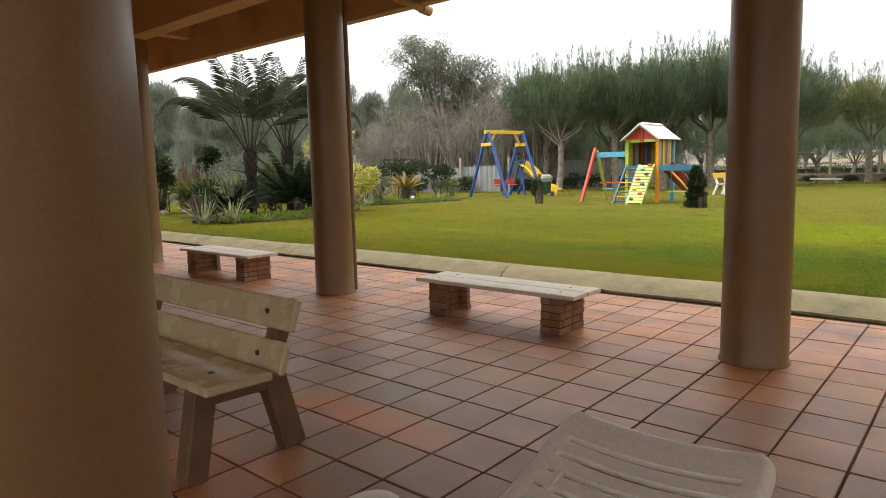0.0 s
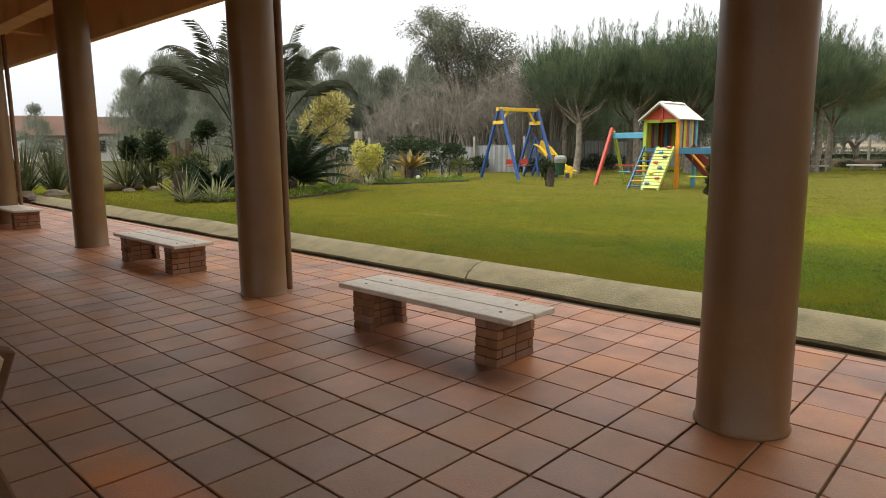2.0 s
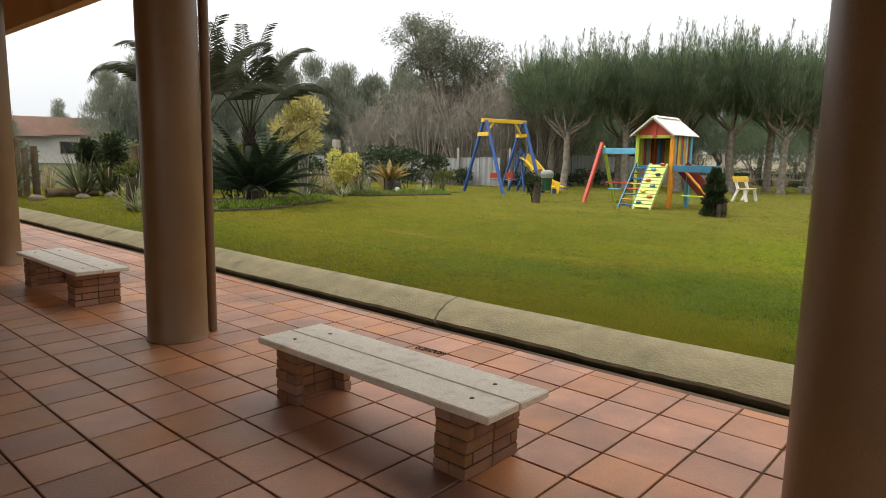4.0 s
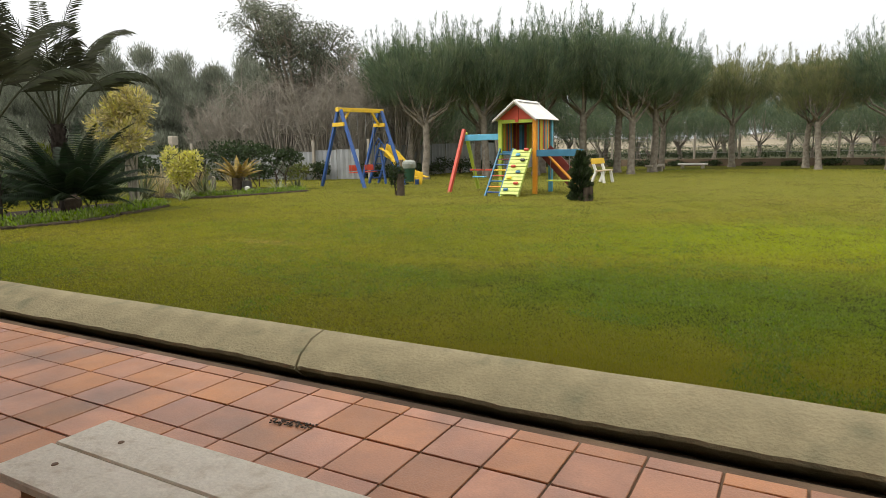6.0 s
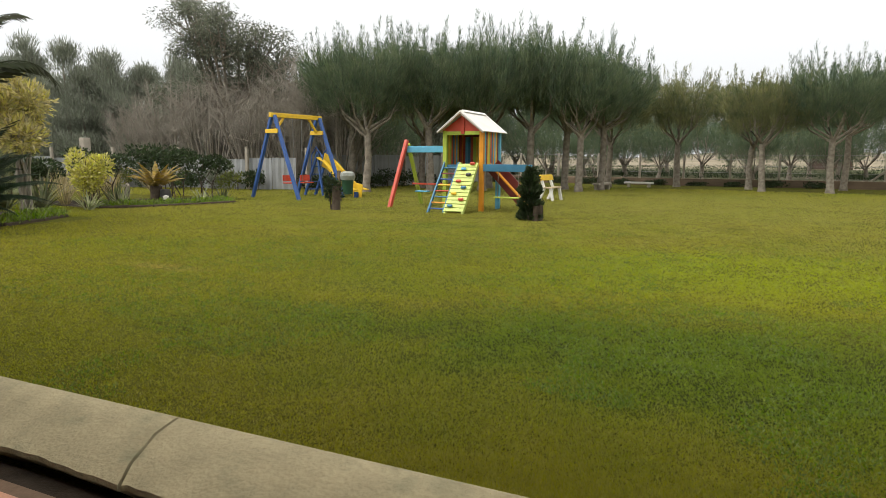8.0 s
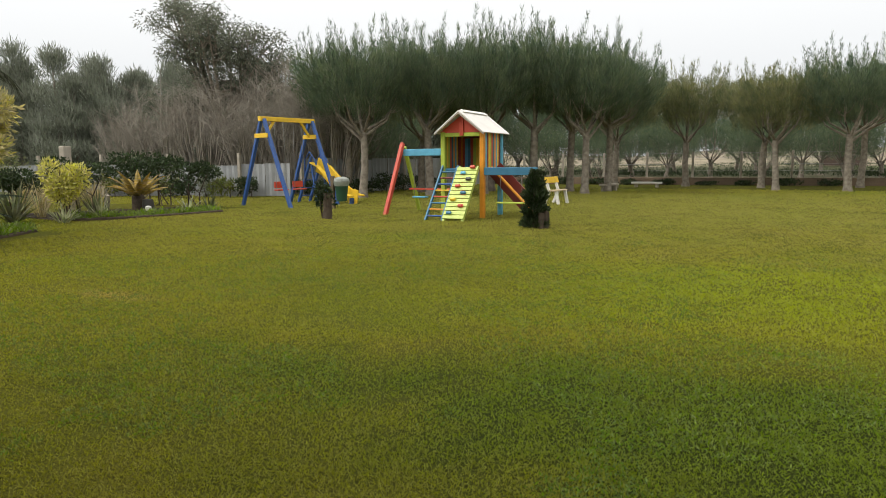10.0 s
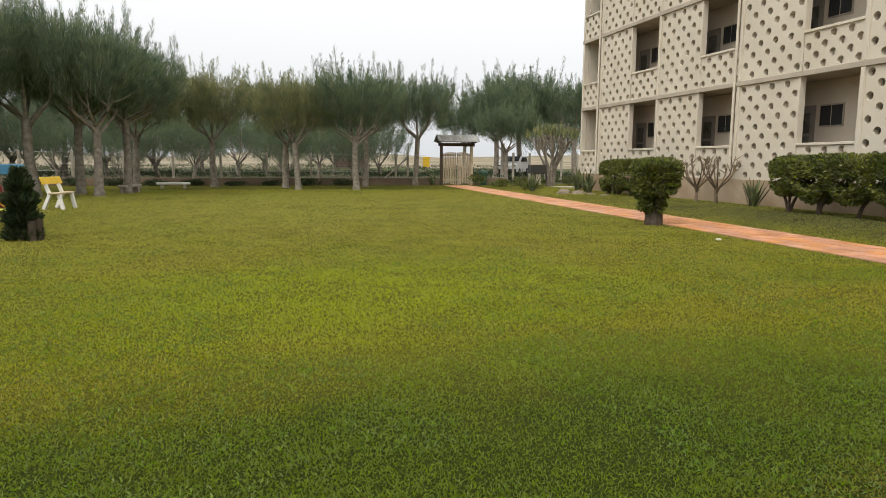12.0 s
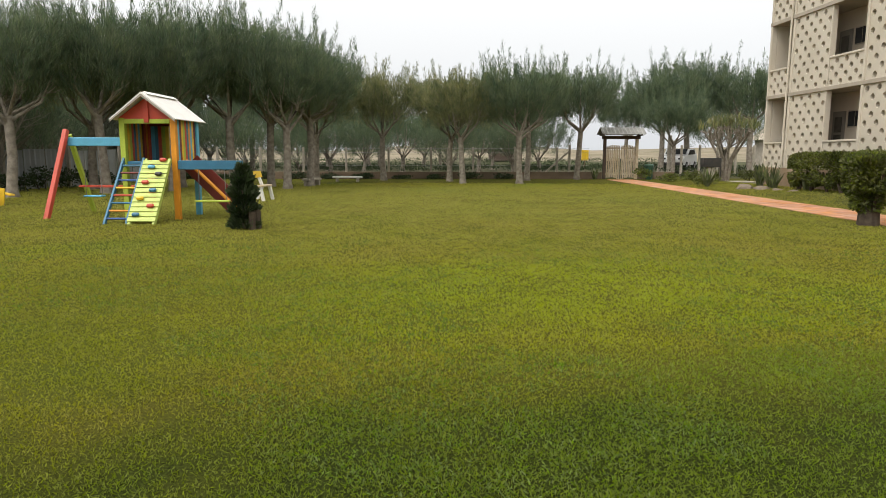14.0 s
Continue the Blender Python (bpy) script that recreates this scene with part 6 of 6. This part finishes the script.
def candelabra(x, y, h):
    """A branching succulent tree: pale twisted stems with upright finger tips."""
    root = thing("euphorbia_tree", "pale-stemmed candelabra tree with upright green fingers", "tree", pose(x, y, LAWN))
    g, tips = Geo(), []
    for k in range(9):
        a = 6.28 * k / 9
        p0, p1 = Vector((0.12 * math.cos(a), 0.12 * math.sin(a), -0.05)), Vector((0.3 * math.cos(a + 0.4), 0.3 * math.sin(a + 0.4), h * 0.35))
        p2 = Vector((0.85 * math.cos(a + 0.2), 0.85 * math.sin(a + 0.2), h * 0.66))
        g.tube([p0, p1, p2], [0.085, 0.065, 0.045], 7)
        for j in range(6):
            b = a + rng.uniform(-1.0, 1.0)
            r = rng.uniform(0.3, 1.45)
            e = Vector((r * math.cos(b), r * math.sin(b), h * (0.97 - 0.1 * (r / 1.4) ** 2)))
            g.tube([p2.lerp(p1, rng.uniform(0, 0.4)), p2.lerp(e, 0.5) + Vector((0, 0, -0.08)), e - Vector((0, 0, h * 0.12))], [0.035, 0.03, 0.022], 5)
            tips.append(e)
    part("stem_base", g, BARK, root)
    q = []
    for e in tips:
        n = 20
        p = np.array(list(e)) + RNG.normal(size=(n, 3)) * np.array([0.09, 0.09, 0.1]) - np.array([0, 0, h * 0.08])
        q.append(leaves(p, np.array([0, 0, 1.0]) + 0.35 * unit(n), 0.32, 0.045))
    part("crown", quads("crown", np.concatenate(q), NEEDLE2), None, root)
candelabra(12.0, 38.6, 3.25)
root = thing("barbecue_stand", "black metal barbecue box on a concrete pedestal", "barbecue", pose(11.0, 38.0, LAWN))
part("slab", Geo().box(0.6, 0, 0.04, 3.0, 1.2, 0.1, 0.02), POST, root)
part("pedestal", Geo().box(0, 0, 0.42, 0.34, 0.3, 0.7, 0.02), POST, root)
part("box", Geo().box(0, 0, 0.98, 0.85, 0.45, 0.45, 0.02), BLACKM, root)
part("side_leg", Geo().bar((0.5, 0, 0.05), (0.5, 0, 1.1), 0.04, 0.04), BLACKM, root)
root = thing("wheeled_bin", "dark green bin standing beside the gate", "bin", pose(9.6, WY - 0.45, LAWN))
part("body", Geo().lathe([(0.2, 0), (0.26, 0.7), (0.27, 0.72)], 12), BINGREEN, root)
part("lid", Geo().lathe([(0.28, 0.72), (0.24, 0.82), (0.03, 0.86)], 12), BINGREEN, root)
root = thing("white_post", "tall pale concrete post by the parked car", "post", pose(12.2, 46.5, 0.3))
part("shaft", Geo().span(-0.1, 0.1, -0.1, 0.1, 0, 2.3, 0.02), POST, root)
root = thing("yellow_board", "small yellow board standing in the field beyond the gate", "sign", pose(9.9, 58, 0.4))
part("board", Geo().box(0, 0, 1.0, 0.55, 0.05, 0.8, 0.01), YELLOW, root)
part("stake", Geo().bar((0, 0.06, -0.1), (0, 0.06, 1.4), 0.08, 0.08), LOG, root)
root = thing("field_hut", "small dark shed far off in the field", "shed", pose(5.6, 74, 0.8))
part("wall", Geo().span(-1.6, 1.6, -1, 1, 0, 1.6), DWOOD, root)
part("roof", Geo().prism([(-1.8, 1.55), (1.8, 1.55), (1.7, 1.75), (-1.7, 1.75)], -1.2, 1.2), SLAB, root)

def car(m):
    root = thing("car", "white hatchback parked beyond the garden", "car", m)
    side = [(-1.9, 0.35), (-1.95, 0.75), (-1.75, 0.95), (-1.0, 1.05), (-0.45, 1.45), (1.0, 1.5), (1.75, 1.1), (1.92, 0.85), (1.9, 0.35)]
    part("body", Geo().prism(side, -0.8, 0.8), CARP, root)
    part("windscreen", Geo().prism([(-1.02, 1.06), (-0.5, 1.41), (-0.47, 1.43), (-0.99, 1.08)], -0.68, 0.68), GLASS, root).location = (-0.03, 0, 0.03)
    for s in (-1, 1):
        part("side_window", Geo().prism([(-0.8, 1.06), (-0.38, 1.38), (0.9, 1.42), (1.35, 1.1)], s * 0.805 - 0.01, s * 0.805 + 0.01), GLASS, root)
        part("headlight", Geo().box(-1.9, s * 0.55, 0.78, 0.1, 0.3, 0.14, 0.03), GLASS, root)
        for x in (-1.2, 1.2):
            wheel = part("wheel", Geo().tube([(x, s * 0.66, 0.3), (x, s * 0.84, 0.3)], [0.3, 0.3], 18), RUBBER, root)
            part("rim", Geo().tube([(x, s * 0.8, 0.3), (x, s * 0.85, 0.3)], [0.18, 0.18], 12), CHAIN, wheel)
    part("bumper", Geo().box(-1.93, 0, 0.45, 0.12, 1.5, 0.2, 0.04), BLACKM, root)
car(pose(15.2, 52.5, ground_z(15, 52), 0, 0, 55))
root = thing("far_shed", "pale low house with a tiled roof behind the trees", "house", pose(31, 62, 0.4))
part("wall", Geo().span(-4, 4, -3, 3, 0, 2.4), POST, root)
part("roof", Geo().prism([(-4.5, 2.35), (4.5, 2.35), (3, 3.5), (-3, 3.5)], -3.5, 3.5), SLAB, root)
for k in range(8):
    root = thing("picket_post", "pale concrete picket of the side fence", "post", pose(12.6 + 1.1 * k, 45.6, 0.3), "side fence pickets")
    part("shaft", Geo().span(-0.06, 0.06, -0.06, 0.06, 0, 1.7, 0.01), POST, root)

# ---- loose small things
g = Geo()
for k in range(60):
    a, r = rng.uniform(0, 6.28), rng.uniform(0, 0.05)
    g.box(0.24 * (k / 60 - 0.5) + rng.uniform(-0.02, 0.02), 0.5 * 0.05 * math.sin(k), 0.006, 0.012, 0.008, 0.004, 0, pose(0, 0, 0, 0, 0, k * 37))
thing("dry_debris", "small scatter of dry leaf crumbs on the tiles", "debris", pose(-3.62, 6.12, 0.004, 0, 0, 8), geo=g, material=DBARK, kind="stuff")
thing("white_scrap", "small white scrap lying on the lawn", "litter", pose(5.1, 16.3, LAWN + 0.03), geo=Geo().box(0, 0, 0, 0.09, 0.06, 0.03, 0.01), material=WHITE)


# ---- grass: short blades over the lawn, thinning out smoothly with the distance from the walk
n = 86000
r = 0.9 + 30.0 * RNG.uniform(0, 1, n) ** 2.5
a = RNG.uniform(-0.25, np.pi + 0.1, n)
a = np.where(r > 4.5, 0.3 + 0.82 * (a + 0.25), a)
x, y = -2.2 + r * np.cos(a), 6.4 + r * np.sin(a)
k = RNG.uniform(0, 1, n) < np.clip(0.6 + 0.06 * r, 0, 1) * (0.9 + 0.1 * np.sin(x * 2.1) * np.sin(y * 2.7 + 1))
x, y, r = x[k], y[k], r[k]
size = RNG.uniform(0.75, 1.3, len(x))
per = 22
x, y, r, size = np.repeat(x, per), np.repeat(y, per), np.repeat(r, per), np.repeat(size, per)
m = len(x)
ox, oy = RNG.normal(size=m), RNG.normal(size=m)
wide = 0.03 + 0.013 * r
x, y = x + ox * wide, y + oy * wide
k = ((x < path_x(y) - 0.05) | ((x > path_x(y) + 1.45) & (x < BX - 0.1))) & (y > KY1 - 0.035) & (x > -26) & (y < WY - 0.1) & ~((x < -14.25) & (x > -17.8) & (y > 9.2) & (y < 14.5)) & ~((x < -16.0) & (y > 16.4) & (y < 21.5))
x, y, r, size, ox, oy = x[k], y[k], r[k], size[k], ox[k], oy[k]
m = len(x)
z = np.where(x > path_x(y) + 1.4, bank_z(x, y), LAWN) - 0.004
q = needles(np.stack([x, y, z], axis=1), np.stack([0.35 * ox + RNG.normal(size=m) * 0.95, 0.35 * oy + RNG.normal(size=m) * 0.95, np.ones(m)], axis=1), (0.025 + 0.0009 * r) * size, 0.0056 + 0.0009 * r)
tagged(thing("grass", "short dense mown lawn grass, green with yellow patches", "grass", geo=tris("grass", q, BLADE)), kind="stuff")

WEED = mat("broad_grass_tufts", (0.13, 0.22, 0.03), (0.18, 0.25, 0.03), 0.6, 0.8, 0.0, 30, vary=0.3, trans=0.3)
n = 30000
r = 0.8 + 10.0 * RNG.uniform(0, 1, n) ** 1.3
a = RNG.uniform(-0.2, np.pi, n)
x, y = -2.2 + r * np.cos(a), 6.4 + r * np.sin(a)
patch = np.array([noise.noise((u * 0.45, v * 0.45, 7)) + 0.5 * noise.noise((u * 1.6, v * 1.6, 2)) for u, v in zip(x, y)])
k = (x < path_x(y) - 0.1) & (y > KY1 + 0.02) & (patch > 0.0) & (x > -12)
x, y = np.repeat(x[k], 8), np.repeat(y[k], 8)
m = len(x)
p = np.stack([x + 0.035 * RNG.normal(size=m), y + 0.035 * RNG.normal(size=m), np.full(m, LAWN + 0.004)], axis=1)
d = np.stack([RNG.normal(size=m), RNG.normal(size=m), np.full(m, 0.75)], axis=1)
tagged(thing("weed_tufts", "darker broad-leaved tufts scattered through the lawn", "grass", geo=quads("weed_tufts", leaves(p, d, 0.026, 0.007), WEED)), kind="stuff")

FLOWER = mat("red_petals", (0.6, 0.03, 0.02), (0.45, 0.02, 0.02), 9, 0.5, 0.0, 30, trans=0.3)
for y, z in ((16.7, 0.72), (16.5, 0.7), (14.9, 0.95), (15.05, 1.02), (15.0, 0.86)):
    part("flower", quads("flower", leaves(np.tile((-0.5, y - 15.125, z), (9, 1)) + 0.02 * unit(9), unit(9) + np.array([-0.5, 0, 0.2]), 0.09, 0.05), FLOWER), None, flowering, "red hibiscus flower")
# low scrub over the field beyond the wall
n = 900
x, y = RNG.uniform(-34, 24, n), 44.5 + 34 * RNG.uniform(0, 1, n) ** 1.3
zc = np.array([ground_z(u, v) for u, v in zip(x, y)])
per = 34
x, y, zc = np.repeat(x, per), np.repeat(y, per), np.repeat(zc, per)
m = len(x)
p = np.stack([x + 0.45 * RNG.normal(size=m), y + 0.45 * RNG.normal(size=m), zc + 0.16 * np.abs(RNG.normal(size=m)) * 0.6], axis=1)
tagged(thing("field_scrub", "low olive and straw scrub over the field beyond the wall", "scrub", geo=tris("field_scrub", needles(p, 0.5 * unit(m) + np.array([0, 0, 0.7]), 0.24, 0.06), DARKLEAF)), kind="stuff")


# ---- pieces of the floors, last
P, PY = 0.31, 0.3205
TX, TYJ = -1.337, 6.475
tile_me = data("tile", Geo().box(0, 0, 0, P - 0.0115, PY - 0.0115, 0.012, 0.003), TILE)
half_me = data("tile", Geo().box(0, 0, 0, P - 0.0115, TY - TYJ - 0.009, 0.012, 0.003), TILE)
rest = Geo()
count = 0
for j in range(-1, 34):
    for i in range(-26, 71):
        x = TX - P * (i + 0.5)
        y = TYJ - PY * (j + 0.5) if j >= 0 else (TY + TYJ) / 2
        if not (X0 + 0.2 < x < X1 - 0.2 and y > -3.9):
            continue
        if any((x - cx) ** 2 + (y - cy) ** 2 < 0.1 ** 2 for cx in COLX for cy in (0.79, 5.05)):
            continue
        dz, rx, ry = 0.0012 * math.sin(i * 12.9 + j * 78.2), 0.16 * math.sin(i * 3.3 + j * 1.7), 0.16 * math.sin(i * 2.1 - j * 4.7)
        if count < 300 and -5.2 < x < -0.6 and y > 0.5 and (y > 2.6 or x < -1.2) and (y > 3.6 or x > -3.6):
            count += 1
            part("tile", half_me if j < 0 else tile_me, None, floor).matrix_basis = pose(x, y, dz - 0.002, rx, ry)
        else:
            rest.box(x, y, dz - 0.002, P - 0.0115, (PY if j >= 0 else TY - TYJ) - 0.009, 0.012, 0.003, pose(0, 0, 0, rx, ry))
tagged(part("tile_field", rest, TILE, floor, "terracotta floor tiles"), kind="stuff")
lay = Geo()
path_tile = data("tile", Geo().box(0, 0, 0, 0.268, 0.288, 0.02, 0.004), PATH_T)
for j in range(110):
    y = 9.0 + 0.30 * j
    for k in range(5):
        x = path_x(y) + 0.12 + 0.28 * k
        if j < 60:
            part("tile", path_tile, None, path_bed).matrix_basis = pose(x, y, LAWN + 0.012 + 0.003 * math.sin(j * 7.7 + k * 3.1), 0, 0, 0.5 * math.sin(j * 3 + k))
        else:
            lay.box(x, y, LAWN + 0.012, 0.268, 0.288, 0.02, 0.004)
tagged(part("tile_field", lay, PATH_T, path_bed, "orange path tiles"), kind="stuff")
